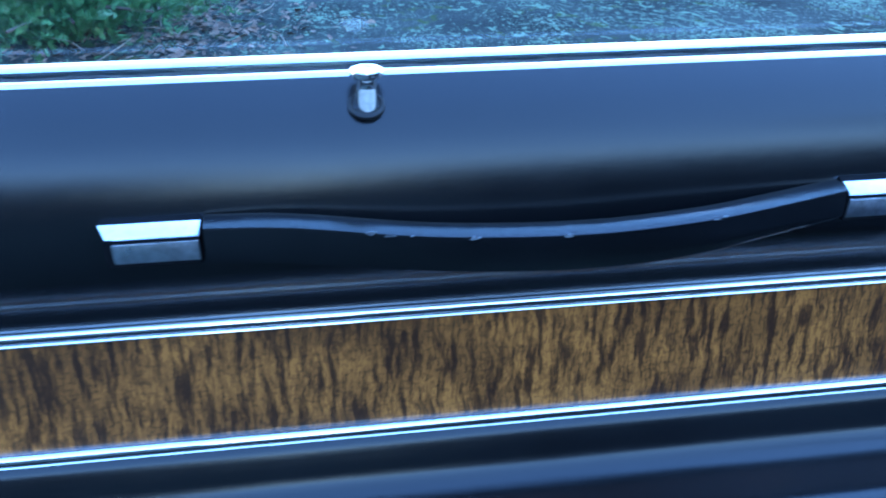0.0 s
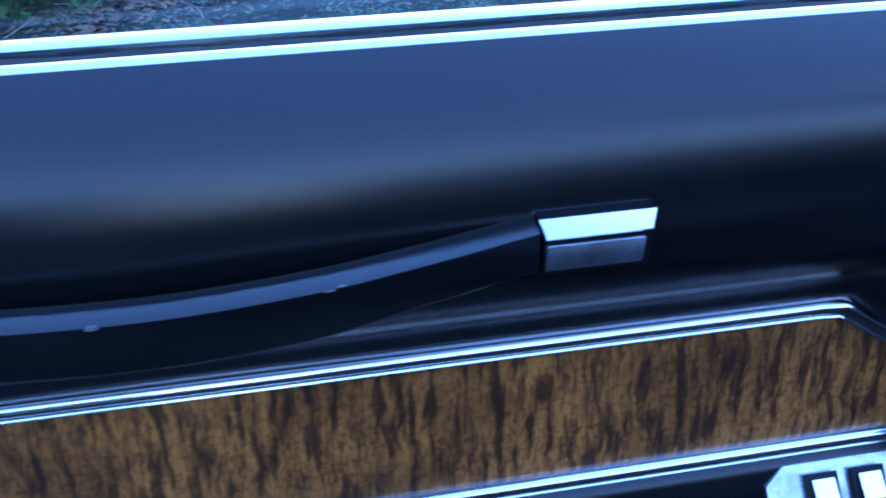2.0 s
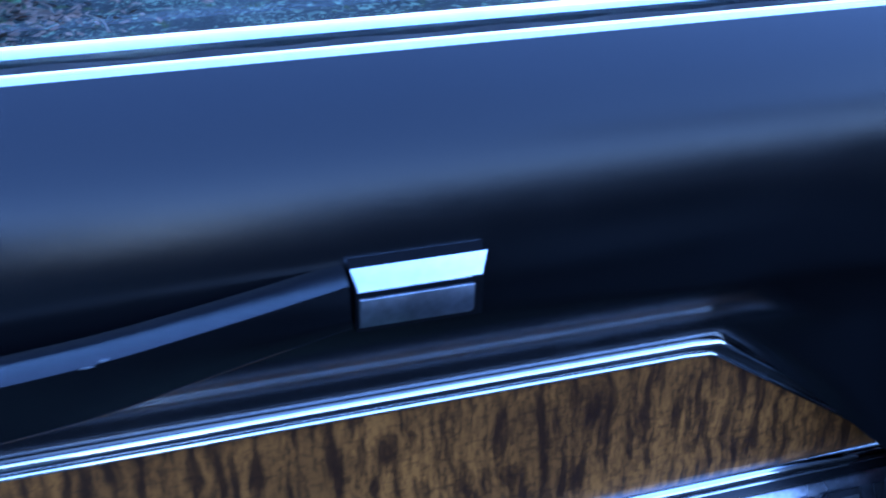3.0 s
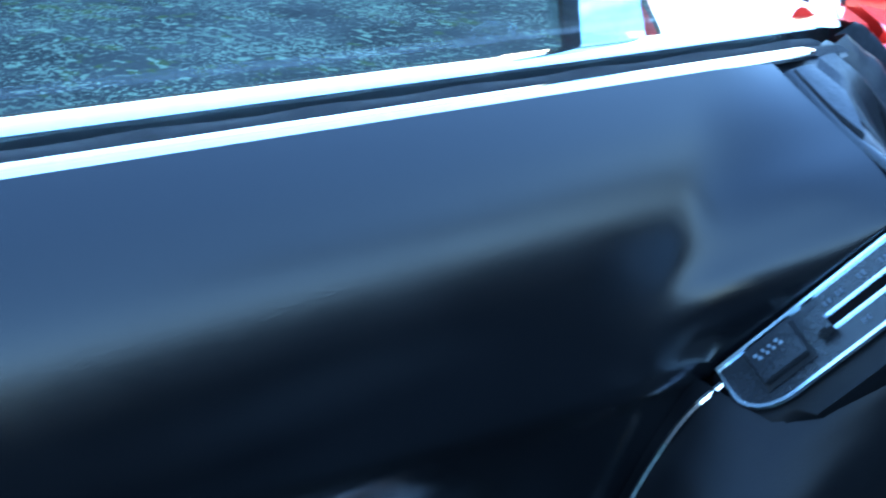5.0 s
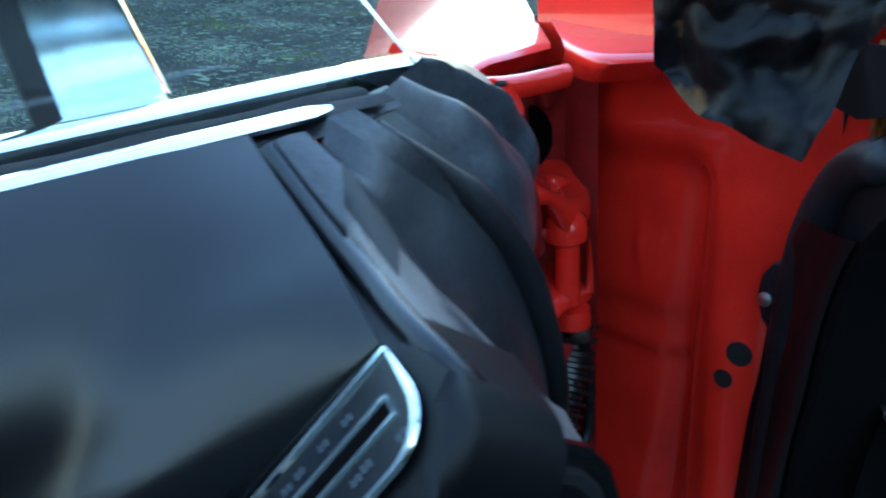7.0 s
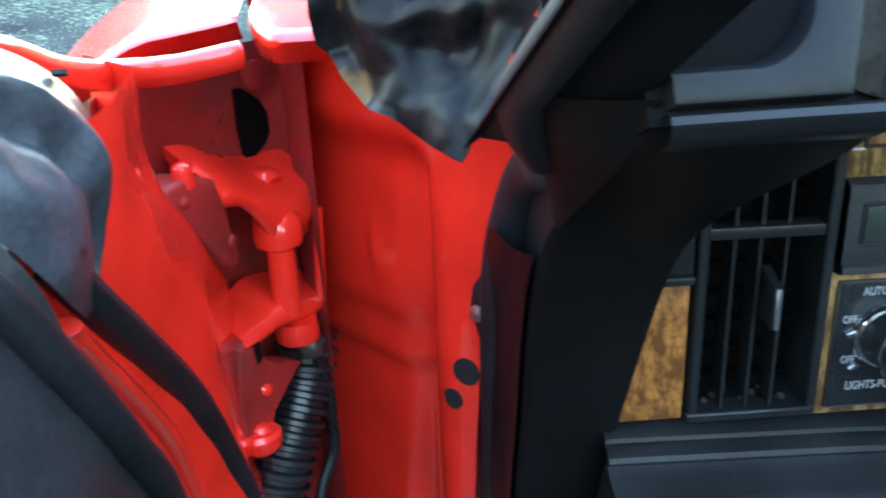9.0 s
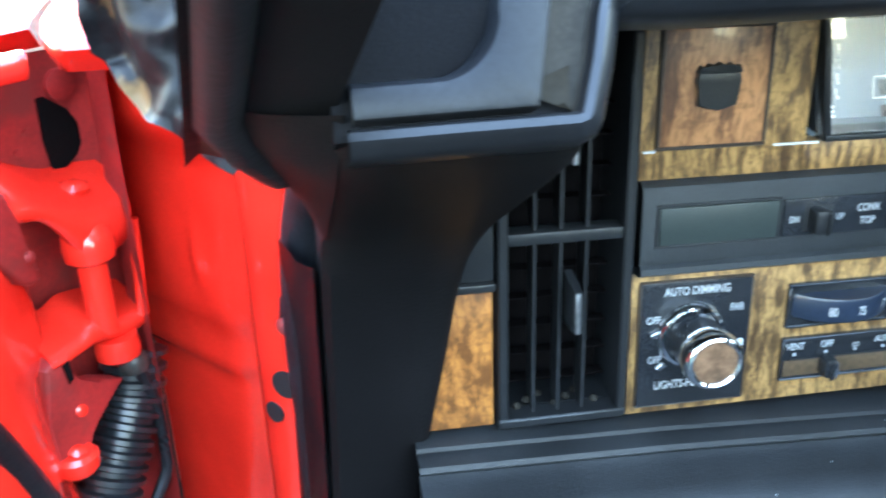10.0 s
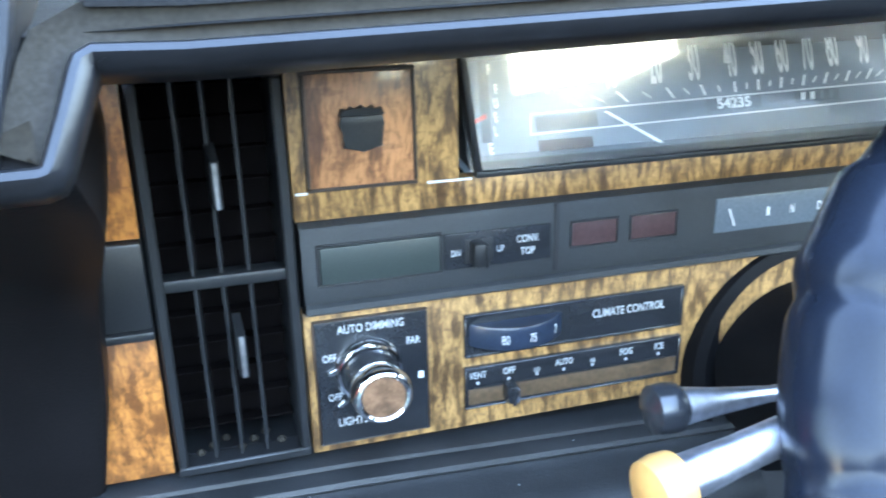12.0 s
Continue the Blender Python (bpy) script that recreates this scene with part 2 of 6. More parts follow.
AMBERFACE = material("worn_amber", (0.11, 0.062, 0.035), 0.25, grain=0.2, grain_scale=400, blotch=0.45, blotch_scale=90)
CREAM = material("cream_plastic", (0.30, 0.160, 0.048), 0.40, spec=0.3, grain=0.08, grain_scale=300, blotch=0.12, blotch_scale=60)
WHEEL = material("wheel_blue_black", (0.012, 0.018, 0.032), 0.3, grain=0.2, grain_scale=500)
REDLENS = material("red_lens", (0.045, 0.026, 0.026), 0.2, grain=0.15, grain_scale=400)
REDPIN = print_material("red_pointer", (0.60, 0.06, 0.03))
GAUGEFACE = material("dial_face", (0.155, 0.178, 0.212), 0.4, grain=0.12, grain_scale=500, blotch=0.12, blotch_scale=20)
GAUGESHADE = material("odometer_shade", (0.10, 0.115, 0.135), 0.45, grain=0.15, grain_scale=500)
GAUGEDIM = material("dial_shade", (0.025, 0.030, 0.038), 0.45, grain=0.15, grain_scale=500)
GEARFACE = material("gear_window", (0.075, 0.090, 0.105), 0.25, grain=0.12, grain_scale=500)
WHITE = print_material("white_print", (0.33, 0.34, 0.35))
DIALWHITE = print_material("dial_white", (0.80, 0.81, 0.82))
PALE = print_material("pale_print", (0.55, 0.57, 0.58))
PALEDIM = print_material("dim_print", (0.20, 0.23, 0.26))
PRINTFAINT = print_material("faint_print", (0.075, 0.085, 0.10))
GLASS = glass_material("clear_glass", (0.90, 0.97, 0.96))
LENSGLASS = glass_material("lens_glass", (0.97, 0.98, 0.98), 1.0, 0.22)
GROUND = ground_material()
WALL = material("unseen_wall_dark", (0.045, 0.042, 0.040), 0.9, grain=0.3, grain_scale=20, blotch=0.3, blotch_scale=1.0, bump=0.4, bump_scale=30)
LEAF = material("juniper_green", (0.062, 0.130, 0.036), 0.7, grain=0.5, grain_scale=14, blotch=0.4, blotch_scale=3)
# dead black that stands in for shade inside holes, slots and the vent
SHADEBLACK = material("shade_black", (0.006, 0.005, 0.005), 1.0, spec=0.0)
TWIG = material("dry_twig", (0.20, 0.165, 0.13), 0.9, grain=0.4, grain_scale=60)
BARK = material("bark", (0.07, 0.05, 0.035), 0.9, grain=0.4, grain_scale=80)
LITTER = material("dry_leaves", (0.12, 0.075, 0.05), 0.85, grain=0.5, grain_scale=9, blotch=0.4, blotch_scale=3)


# ---- building helpers ----
def link_bm(name, bm, mat, smooth=True, crease=38):
    me = bpy.data.meshes.new(name)
    bmesh.ops.recalc_face_normals(bm, faces=bm.faces)
    bm.to_mesh(me)
    bm.free()
    me.materials.append(mat)
    if smooth:
        for p in me.polygons:
            p.use_smooth = True
        me.set_sharp_from_angle(angle=radians(crease))
    return new(name, me)


def part(name, bm, mat, parent, label="", smooth=True, crease=38):
    """One mesh object under a thing or under a part."""
    ob = link_bm(name, bm, mat, smooth, crease)
    ob.parent = parent
    if label:
        ob["label"] = label
    return ob


def thing(name, label, category, group="", m=None):
    ob = new(name)
    ob.empty_display_size = 0.02
    if m is not None:
        ob.matrix_world = m
    return tagged(ob, label, category, group)


def loft(rows, closed=False, cap=False):
    """A skin through rows of points; closed: each row is a ring."""
    bm = bmesh.new()
    vs = [[bm.verts.new(p) for p in row] for row in rows]
    for a, b in zip(vs, vs[1:]):
        k = len(a)
        for i in range(k if closed else k - 1):
            j = (i + 1) % k
            bm.faces.new((a[i], a[j], b[j], b[i]))
    if cap:
        bm.faces.new(vs[0][::-1])
        bm.faces.new(vs[-1])
    return bm


def spline(pts, n):
    """n points along a smooth curve through pts."""
    p = [Vector(q) for q in pts]
    p = [2 * p[0] - p[1]] + p + [2 * p[-1] - p[-2]]
    out = []
    for i in range(n):
        s = i / (n - 1) * (len(p) - 3)
        k = min(int(s), len(p) - 4)
        f = s - k
        a, b, c, d = p[k:k + 4]
        out.append(0.5 * ((2 * b) + (c - a) * f + (2 * a - 5 * b + 4 * c - d) * f * f + (3 * b - a - 3 * c + d) * f ** 3))
    return out


def box(x0, x1, y0, y1, z0, z1, bevel=0.002, seg=2):
    bm = bmesh.new()
    bmesh.ops.create_cube(bm, size=1)
    for v in bm.verts:
        v.co = ((x0 + x1) / 2 + v.co.x * (x1 - x0), (y0 + y1) / 2 + v.co.y * (y1 - y0), (z0 + z1) / 2 + v.co.z * (z1 - z0))
    if bevel:
        bmesh.ops.bevel(bm, geom=bm.edges[:], offset=bevel, segments=seg, affect="EDGES", profile=0.5)
    return bm


def prism(outline, depth, bevel=0.0, seg=2):
    """A plate: an outline of 3D points, pushed along the vector depth."""
    bm = bmesh.new()
    d = Vector(depth)
    a = [bm.verts.new(p) for p in outline]
    b = [bm.verts.new(Vector(p) + d) for p in outline]
    bm.faces.new(a)
    bm.faces.new(b[::-1])
    for i in range(len(a)):
        j = (i + 1) % len(a)
        bm.faces.new((a[j], a[i], b[i], b[j]))
    if bevel:
        bmesh.ops.bevel(bm, geom=[e for e in bm.edges if e.verts[0] in a and e.verts[1] in a], offset=bevel, segments=seg, affect="EDGES", profile=0.5)
    return bm


def sweep(path, radius, sides=10, flat=1.0, closed=False, up=(0, 0, 1)):
    """A tube along path; radius may be a list; flat squashes it along up."""
    pts = [Vector(p) for p in path]
    rows = []
    for i, p in enumerate(pts):
        if closed:
            t = pts[(i + 1) % len(pts)] - pts[i - 1]
        else:
            t = pts[min(i + 1, len(pts) - 1)] - pts[max(i - 1, 0)]
        t.normalize()
        side = t.cross(Vector(up))
        if side.length < 1e-4:
            side = t.cross(Vector((1, 0, 0)))
        side.normalize()
        over = side.cross(t)
        r = radius[i] if isinstance(radius, (list, tuple)) else radius
        rows.append([p + r * (math.cos(a) * side + flat * math.sin(a) * over) for a in (2 * math.pi * k / sides for k in range(sides))])
    if closed:
        rows.append(rows[0])
        bm = loft(rows, True)
        bmesh.ops.remove_doubles(bm, verts=bm.verts, dist=1e-6)
        return bm
    return loft(rows, True, True)


def lathe(profile, m=None, sides=28):
    """Turned shape: (radius, height) pairs about the z axis, then moved by m."""
    rows = [[Vector((r * math.cos(a), r * math.sin(a), h)) for a in (2 * math.pi * k / sides for k in range(sides))] for r, h in profile]
    bm = loft(rows, True, True)
    if m is not None:
        bm.transform(m)
    return bm


def aim(eye, way):
    """A pose at eye whose z axis points along way."""
    return Matrix.Translation(eye) @ Vector(way).to_track_quat("Z", "Y").to_matrix().to_4x4()


def join(*bms):
    """Several pieces of one part in one mesh."""
    me = bpy.data.meshes.new("tmp")
    out = bmesh.new()
    for b in bms:
        b.to_mesh(me)
        out.from_mesh(me)
        b.free()
    bpy.data.meshes.remove(me)
    return out


# ---- ground and surroundings ----
def sheet(x0, x1, y0, y1, z, n):
    return loft([[(x0 + (x1 - x0) * i / n, y0 + (y1 - y0) * j / n, z) for i in range(n + 1)] for j in range(n + 1)])


ground = tagged(link_bm("ground", sheet(-400, 400, -400, 400, 0, 4), GROUND, False), "weathered dark asphalt with pale lichen patches", "ground", kind="structure")


# Out-of-view walls, added only to shape reflections and glare.
def unseen_wall(name, path, top=2.7):
    rows = [[Vector((x, y, z)) for x, y in path] + [Vector((x * 1.03, y * 1.03, z)) for x, y in reversed(path)] for z in (-0.1, top)]
    return tagged(link_bm(name, loft(rows, True, True), WALL, False), "plain dark unseen wall, added to shape reflections", "wall", kind="structure")


# added out of view, so the fender reflects something dark
unseen_wall("unseen_wall_north", [(9.5, 12.5), (8.5, 14.0), (-13.0, 14.5)], 3.2)
# unseen walls behind the camera darken reflections; the low one lets sky glare in
unseen_wall("unseen_wall_east", [(8.0, 0.6), (7.4, -6.5), (0.10, -8.4)])
unseen_wall("unseen_wall_west", [(0.10, -8.4), (-1.42, -8.2)], 1.68)
unseen_wall("unseen_wall_south", [(-1.42, -8.2), (-7.0, -7.4), (-9.5, 0.0)], 3.3)


def scatter(count, spot, size, tilt, rng):
    """Many small pointed blades: spot() gives each one's place."""
    vs, fs = [], []
    for _ in range(count):
        p, s = Vector(spot()), size * rng.uniform(0.5, 1.4)
        a, b = rng.uniform(0, 6.28), rng.uniform(-tilt, tilt)
        u = Vector((math.cos(a) * math.cos(b), math.sin(a) * math.cos(b), math.sin(b))) * s
        w = Vector((-math.sin(a), math.cos(a), rng.uniform(-0.6, 0.6))).normalized() * s * 0.3
        k = len(vs)
        vs += [p - u * 0.5, p + w, p + u, p - w + Vector((0, 0, s * 0.1))]
        fs += [(k, k + 1, k + 2), (k, k + 2, k + 3)]
    me = bpy.data.meshes.new("leaves")
    me.from_pydata(vs, [], fs)
    return me


def sprays(count, spot, size, rng):
    """Feathery juniper twigs: thin needles set in pairs along a short, arching axis."""
    vs, fs = [], []
    for _ in range(count):
        p, out = spot()
        axis = (out.normalized() + Vector((rng.gauss(0, 0.5), rng.gauss(0, 0.5), rng.gauss(0.25, 0.4)))).normalized()
        side = axis.cross(Vector((rng.gauss(0, 1), rng.gauss(0, 1), rng.gauss(0, 1)))).normalized()
        reach = size * rng.uniform(0.6, 1.5)
        for k in range(8):
            for s in (-1, 1):
                t = (k + 0.25 * s) / 8
                q = p + axis * reach * t + Vector((0, 0, -0.25 * reach * t * t))
                n = (axis * 0.75 + side * s * rng.uniform(0.5, 1.0) + Vector((0, 0, rng.gauss(0, 0.25)))).normalized() * reach * (0.42 - 0.22 * t)
                w = axis.cross(n).cross(n).normalized() * reach * 0.030
                i = len(vs)
                vs += [q - w, q + w, q + n * 0.6 + w * 0.8, q + n, q + n * 0.6 - w * 0.8]
                fs.append((i, i + 1, i + 2, i + 3, i + 4))
    me = bpy.data.meshes.new("sprays")
    me.from_pydata(vs, [], fs)
    return me


def bush(cx, cy, w, d, h, seed):
    rng = random.Random(seed)
    top = thing("juniper_bush", "dense green juniper bush beside the asphalt", "bush", m=pose(cx, cy, 0))
    tips = []
    limbs = []
    for i in range(26):
        a, r = rng.uniform(0, 6.28), rng.uniform(0.3, 1.0)
        tip = Vector((math.cos(a) * w * r, math.sin(a) * d * r, h * rng.uniform(0.35, 1.0) * (1.15 - 0.5 * r)))
        mid = tip * 0.5 + Vector((rng.uniform(-0.1, 0.1), rng.uniform(-0.1, 0.1), 0.08))
        path = spline([(0, 0, -0.02), mid, tip], 8)
        limbs.append(sweep(path, [0.02 * (1 - k / 9) + 0.003 for k in range(8)], 5))
        tips += [(path[k] + Vector((rng.uniform(-0.05, 0.05), rng.uniform(-0.05, 0.05), 0)), 0.1 + 0.05 * rng.random()) for k in range(2, 8)]
    part("stems", join(*limbs), BARK, top)

    def spot():
        c, r = rng.choice(tips)
        p = c + Vector((rng.gauss(0, r), rng.gauss(0, r), rng.gauss(0, r * 0.6)))
        return p, Vector((p.x, p.y, p.z + 0.15))

    me = sprays(3200, spot, 0.085, rng)
    me.materials.append(LEAF)
    crown = new("crown", me)
    crown.parent = top


bush(-1.68, 5.20, 0.74, 0.95, 0.44, 3)
bush(-1.45, 6.75, 0.65, 0.7, 0.40, 5)
bush(-2.7, 6.2, 0.9, 1.0, 0.55, 8)
rng = random.Random(4)
litter_me = scatter(1500, lambda: (-1.15 + abs(rng.gauss(0, 0.55)) * rng.choice((-1.6, 0.7)), 5.2 + rng.gauss(0, 0.8), 0.012), 0.045, 0.35, rng)
litter_me.materials.append(LITTER)
tagged(new("leaf_litter", litter_me), "dry brown fallen leaves and twigs on asphalt", "leaf litter", kind="stuff")
for _ in range(14):
    tx, ty, ta = -1.15 + rng.gauss(0, 0.28), 5.15 + rng.gauss(0, 0.45), rng.uniform(0, 3.14)
    tl, rise = rng.uniform(0.10, 0.24), rng.uniform(0.0, 0.10)
    twig_path = spline([(tx, ty, 0.003), (tx + tl * 0.5 * math.cos(ta), ty + tl * 0.5 * math.sin(ta), 0.012 + rise * 0.6), (tx + tl * math.cos(ta + 0.3), ty + tl * math.sin(ta + 0.3), 0.008 + rise)], 7)
    twig = link_bm("twig", sweep(twig_path, [0.005 - 0.0005 * k for k in range(7)], 5), TWIG)
    tagged(twig, "bare dry grey-brown twig lying on asphalt", "twig", group="dry twigs")

# ---- the car ----
car = thing("convertible_car", "red convertible car with its driver door wide open", "car")


def sub(name, bm, mat, parent, label="", smooth=True, crease=38):
    return part(name, bm, mat, parent, label, smooth, crease)


def letters(body, size, m, squeeze=0.75, name="lettering", parent=None, mat=None, align="CENTER", fat=0.0):
    """Printed writing as a thin mesh; m places its baseline plane (x right, y up)."""
    cu = bpy.data.curves.new("text", "FONT")
    cu.body, cu.size, cu.align_x, cu.align_y, cu.extrude = body, size, align, "CENTER", 0.0002
    cu.resolution_u = 3
    cu.offset = fat or size * 0.004
    tmp = new("text", cu)
    bpy.context.view_layer.update()
    me = bpy.data.meshes.new_from_object(tmp.evaluated_get(bpy.context.evaluated_depsgraph_get()))
    bpy.data.objects.remove(tmp)
    bpy.data.curves.remove(cu)
    me.transform(m @ Matrix.Diagonal((squeeze, 1, 1, 1)))
    me.materials.append(mat or WHITE)
    ob = new(name, me)
    ob.parent = parent
    return ob


def mix(a, b, t):
    return tuple(p + (q - p) * t for p, q in zip(a, b))


def ease(t):
    t = min(1, max(0, t))
    return t * t * (3 - 2 * t)


# -- door: padded upper panel --
X0 = -1.0
ROLL = [(-0.0024, 0.9515), (-0.0105, 0.9437), (-0.0215, 0.9308), (-0.0325, 0.9135), (-0.0400, 0.895), (-0.0445, 0.874), (-0.0455, 0.848), (-0.040, 0.824), (-0.029, 0.807), (-0.019, 0.797), (-0.013, 0.788), (-0.008, 0.777), (-0.002, 0.7695)]
UPPER0 = [(-0.0024, 0.9515), (-0.0105, 0.9437), (-0.0215, 0.9305), (-0.0318, 0.9115), (-0.0385, 0.894), (-0.043, 0.872), (-0.049, 0.849)]
UPPER1 = [(-0.002, 0.9500), (-0.012, 0.9458), (-0.028, 0.939), (-0.048, 0.931), (-0.068, 0.9225), (-0.084, 0.9145), (-0.096, 0.9085)]


def pad_front(x):
    """The pad's section where it runs out over the control pod."""
    s = (x - 0.385) / 0.0572
    ey, ez = -0.0584 - 0.0438 * s, 0.8271 + 0.0796 * s
    out = []
    for k, (a, b) in enumerate(zip(UPPER0, UPPER1)):
        x0 = 0.412 - 0.062 * k / 6
        u = min(1.0, max(0.0, (x - x0) / (0.4422 - x0)))
        u = u * u * (1.35 - 0.35 * u)
        y, z = mix(a, b, u)
        out.append((y, z))
    return out + [(ey + 0.004, ez - 0.001), (ey + 0.008, ez - 0.012), (ey + 0.012, ez - 0.03), (ey + 0.014, ez - 0.045), (ey + 0.015, ez - 0.055), (ey + 0.016, ez - 0.065)]


def pad_section(x):
    if x < 0.22:
        return ROLL
    if x < 0.385:
        t = ease((x - 0.22) / 0.165)
        low = pad_front(0.385)
        high = pad_front(x)
        return [mix(a, b, t) for a, b in zip(ROLL, high[:7] + low[7:])]
    return pad_front(x)


xs = [X0 + 0.05 * i for i in range(25)] + [0.212 + 0.23 * i / 46 for i in range(47)]
rows = [[Vector((x, p.y, p.z)) for p in spline([(0, *q) for q in pad_section(x)], 44)] for x in xs]
for row in rows:
    drop = 0.66 * min(0.16, max(0.0, row[0].x - 0.2145))
    for p in row:
        p.z -= drop * max(0.0, (0.815 - p.z) / 0.045)
        p.x += max(0.0, (p.x - 0.39) / 0.0525) ** 2 * max(0.0, 0.46 * (p.z - 0.907))
# the pad swells before it tucks in along the control plate
TUCK0, TUCK1 = Vector((0.3848, -0.0584, 0.8271)), Vector((0.442, -0.1022, 0.9067))
for row in rows:
    for p in row:
        along = min(1.15, max(-0.25, (p - TUCK0).dot(TUCK1 - TUCK0) / (TUCK1 - TUCK0).length_squared))
        gap = (p - TUCK0 - (TUCK1 - TUCK0) * along).length
        p += Vector((-0.45, -0.55, 0.70)) * 0.0032 * math.exp(-((gap - 0.036) / 0.019) ** 2) * ease((p.x - 0.30) / 0.06) * ease((0.935 - p.z) / 0.03)
rows.append([p + Vector((0.004, 0.002, -0.007)) for p in rows[-1]])
door = part("door_panel", loft(rows), VINYL, car, "padded black vinyl door panel with soft rolled top")

# belt strips, seal and glass
BELT = ((-0.0030, 0.9482), (-0.0038, 0.9500), (-0.0033, 0.9511), (-0.0020, 0.9523), (-0.0004, 0.9531), (0.0018, 0.9534), (0.0042, 0.9528), (0.0050, 0.948))
OUTERMOULD = ((0.0445, 0.938), (0.045, 0.9505), (0.048, 0.9531), (0.056, 0.9538), (0.064, 0.9530), (0.074, 0.9510), (0.088, 0.9470), (0.098, 0.9425), (0.102, 0.934))
sub("belt_strip", loft([[Vector((x, y, z)) for y, z in BELT] for x in [X0 + (0.490 - X0) * i / 30 for i in range(31)]] + [[Vector((0.502, 0.0040 + 0.4 * (y - 0.0015), 0.949 + 0.5 * (z - 0.949))) for y, z in BELT]]), CHROME, door, "polished chrome belt strip")
sub("window_seal", loft([[Vector((x, y, z + 0.0006 * math.sin(x * 90 + y * 400))) for y, z in ((0.004, 0.947), (0.011, 0.9485), (0.017, 0.9485), (0.020, 0.945), (0.024, 0.948), (0.030, 0.9495), (0.036, 0.947), (0.037, 0.935))] for x in [X0 + (0.535 - X0) * i / 120 for i in range(121)]]), FELT, door, "dark fuzzy window seal")
sub("outer_belt_moulding", loft([[Vector((x, y, z)) for y, z in OUTERMOULD] for x in [X0 + (0.585 - X0) * i / 30 for i in range(31)]] + [[Vector((0.594, 0.06 + 0.6 * (y - 0.06), 0.944 + 0.5 * (z - 0.944))) for y, z in OUTERMOULD]]), CHROME, door, "wide chrome outer moulding")
pane = sub("window_glass", prism([(X0, 0.0385, 0.90), (0.60, 0.0385, 0.90), (0.578, 0.0385, 0.948), (0.545, 0.034, 0.984), (0.50, 0.026, 1.035), (0.38, 0.008, 1.16), (0.25, -0.008, 1.27), (X0, -0.008, 1.27)], (0, 0.0045, 0)), GLASS, door, "clear tinted side window")
pane.visible_shadow = False

# wood strip and its double chrome mouldings
WOODLINE = [(X0, 0.762), (0.2145, 0.762), (0.3137, 0.6965), (0.352, 0.670), (0.352, 0.655), (X0, 0.655)]
sub("door_core", box(X0, 0.47, 0.012, 0.034, 0.25, 0.935, 0.002), DARK, door)
sub("wood_strip", prism([(x, 0.002, z) for x, z in WOODLINE], (0, 0.006, 0)), WOOD, door, "dark figured walnut veneer strip", False)


def moulding(name, pts, y, r):
    """A bright strip whose face slopes up towards the viewer."""
    prof = ((0.004, 1.0), (-0.2 * r, 1.0), (-1.3 * r, 0.55), (-1.9 * r, -0.35), (-1.9 * r, -0.75), (-1.2 * r, -1.0), (0.004, -1.0))
    return sub(name, loft([[Vector((x, y + a, z + b * r)) for a, b in prof] for x, z in pts]), CHROME, door)


TOPLINE = [(X0, 0.7665), (0.2, 0.7665), (0.2165, 0.7655), (0.2215, 0.7630), (0.235, 0.7545), (0.3152, 0.7007), (0.352, 0.676)]
moulding("upper_moulding", TOPLINE, 0.001, 0.0031)
moulding("upper_inner_moulding", [(x - 0.003, z - 0.0085) for x, z in TOPLINE], 0.001, 0.0018)
sub("upper_groove", sweep([(x - 0.0015, 0.002, z - 0.0048) for x, z in TOPLINE], 0.004, 6, 0.5, up=(0, 1, 0)), DARK, door)
LOWLINE = [(X0, 0.6600), (0.352, 0.6600)]
moulding("lower_moulding", LOWLINE, 0.001, 0.0033)
moulding("lower_inner_moulding", [(x, z - 0.0085) for x, z in LOWLINE], 0.0, 0.0015)
sub("lower_groove", sweep([(x, 0.001, z - 0.0048) for x, z in LOWLINE], 0.004, 6, 0.5, up=(0, 1, 0)), DARK, door)

# lower pad with the arm rest roll
LOWER = [(-0.002, 0.652), (-0.007, 0.646), (-0.011, 0.634), (-0.016, 0.618), (-0.030, 0.606), (-0.052, 0.600), (-0.072, 0.594), (-0.085, 0.578), (-0.086, 0.55), (-0.075, 0.52), (-0.05, 0.50), (-0.045, 0.44), (-0.045, 0.22)]
lowp = spline([(0, *q) for q in LOWER], 40)
sub("lower_pad", loft([[Vector((x, p.y, p.z)) for p in lowp] for x in (X0, -0.6, -0.2, 0.1, 0.3, 0.42)]), VINYL, door, "black vinyl lower pad with rolled arm rest")

# pull strap with chrome end caps
TOP = spline([(-0.456, -0.058, 0.872), (-0.40, -0.064, 0.8715), (-0.30, -0.072, 0.8615), (-0.20, -0.076, 0.8585), (-0.12, -0.075, 0.8620), (-0.06, -0.066, 0.8655), (-0.002, -0.054, 0.8695)], 44)
LOW = spline([(-0.456, -0.058, 0.842), (-0.40, -0.062, 0.840), (-0.30, -0.066, 0.828), (-0.20, -0.068, 0.823), (-0.12, -0.066, 0.827), (-0.06, -0.060, 0.836), (-0.002, -0.054, 0.8445)], 44)
rings = []
for a, b in zip(TOP, LOW):
    d = (a - b)
    out = Vector((0, -1, 0))
    ring = []
    for u, v in ((0.0, 0.008), (-0.01, -0.003), (0.03, -0.0066), (0.08, -0.0074), (0.35, -0.0080), (0.82, -0.0082), (0.882, -0.0078), (0.905, -0.0066), (0.99, 0.0015), (1.0, 0.0050), (0.97, 0.0115), (0.5, 0.012)):
        ring.append(b + d * u - out * v)
    rings.append(ring)
chip_rng = random.Random(21)
chips = []
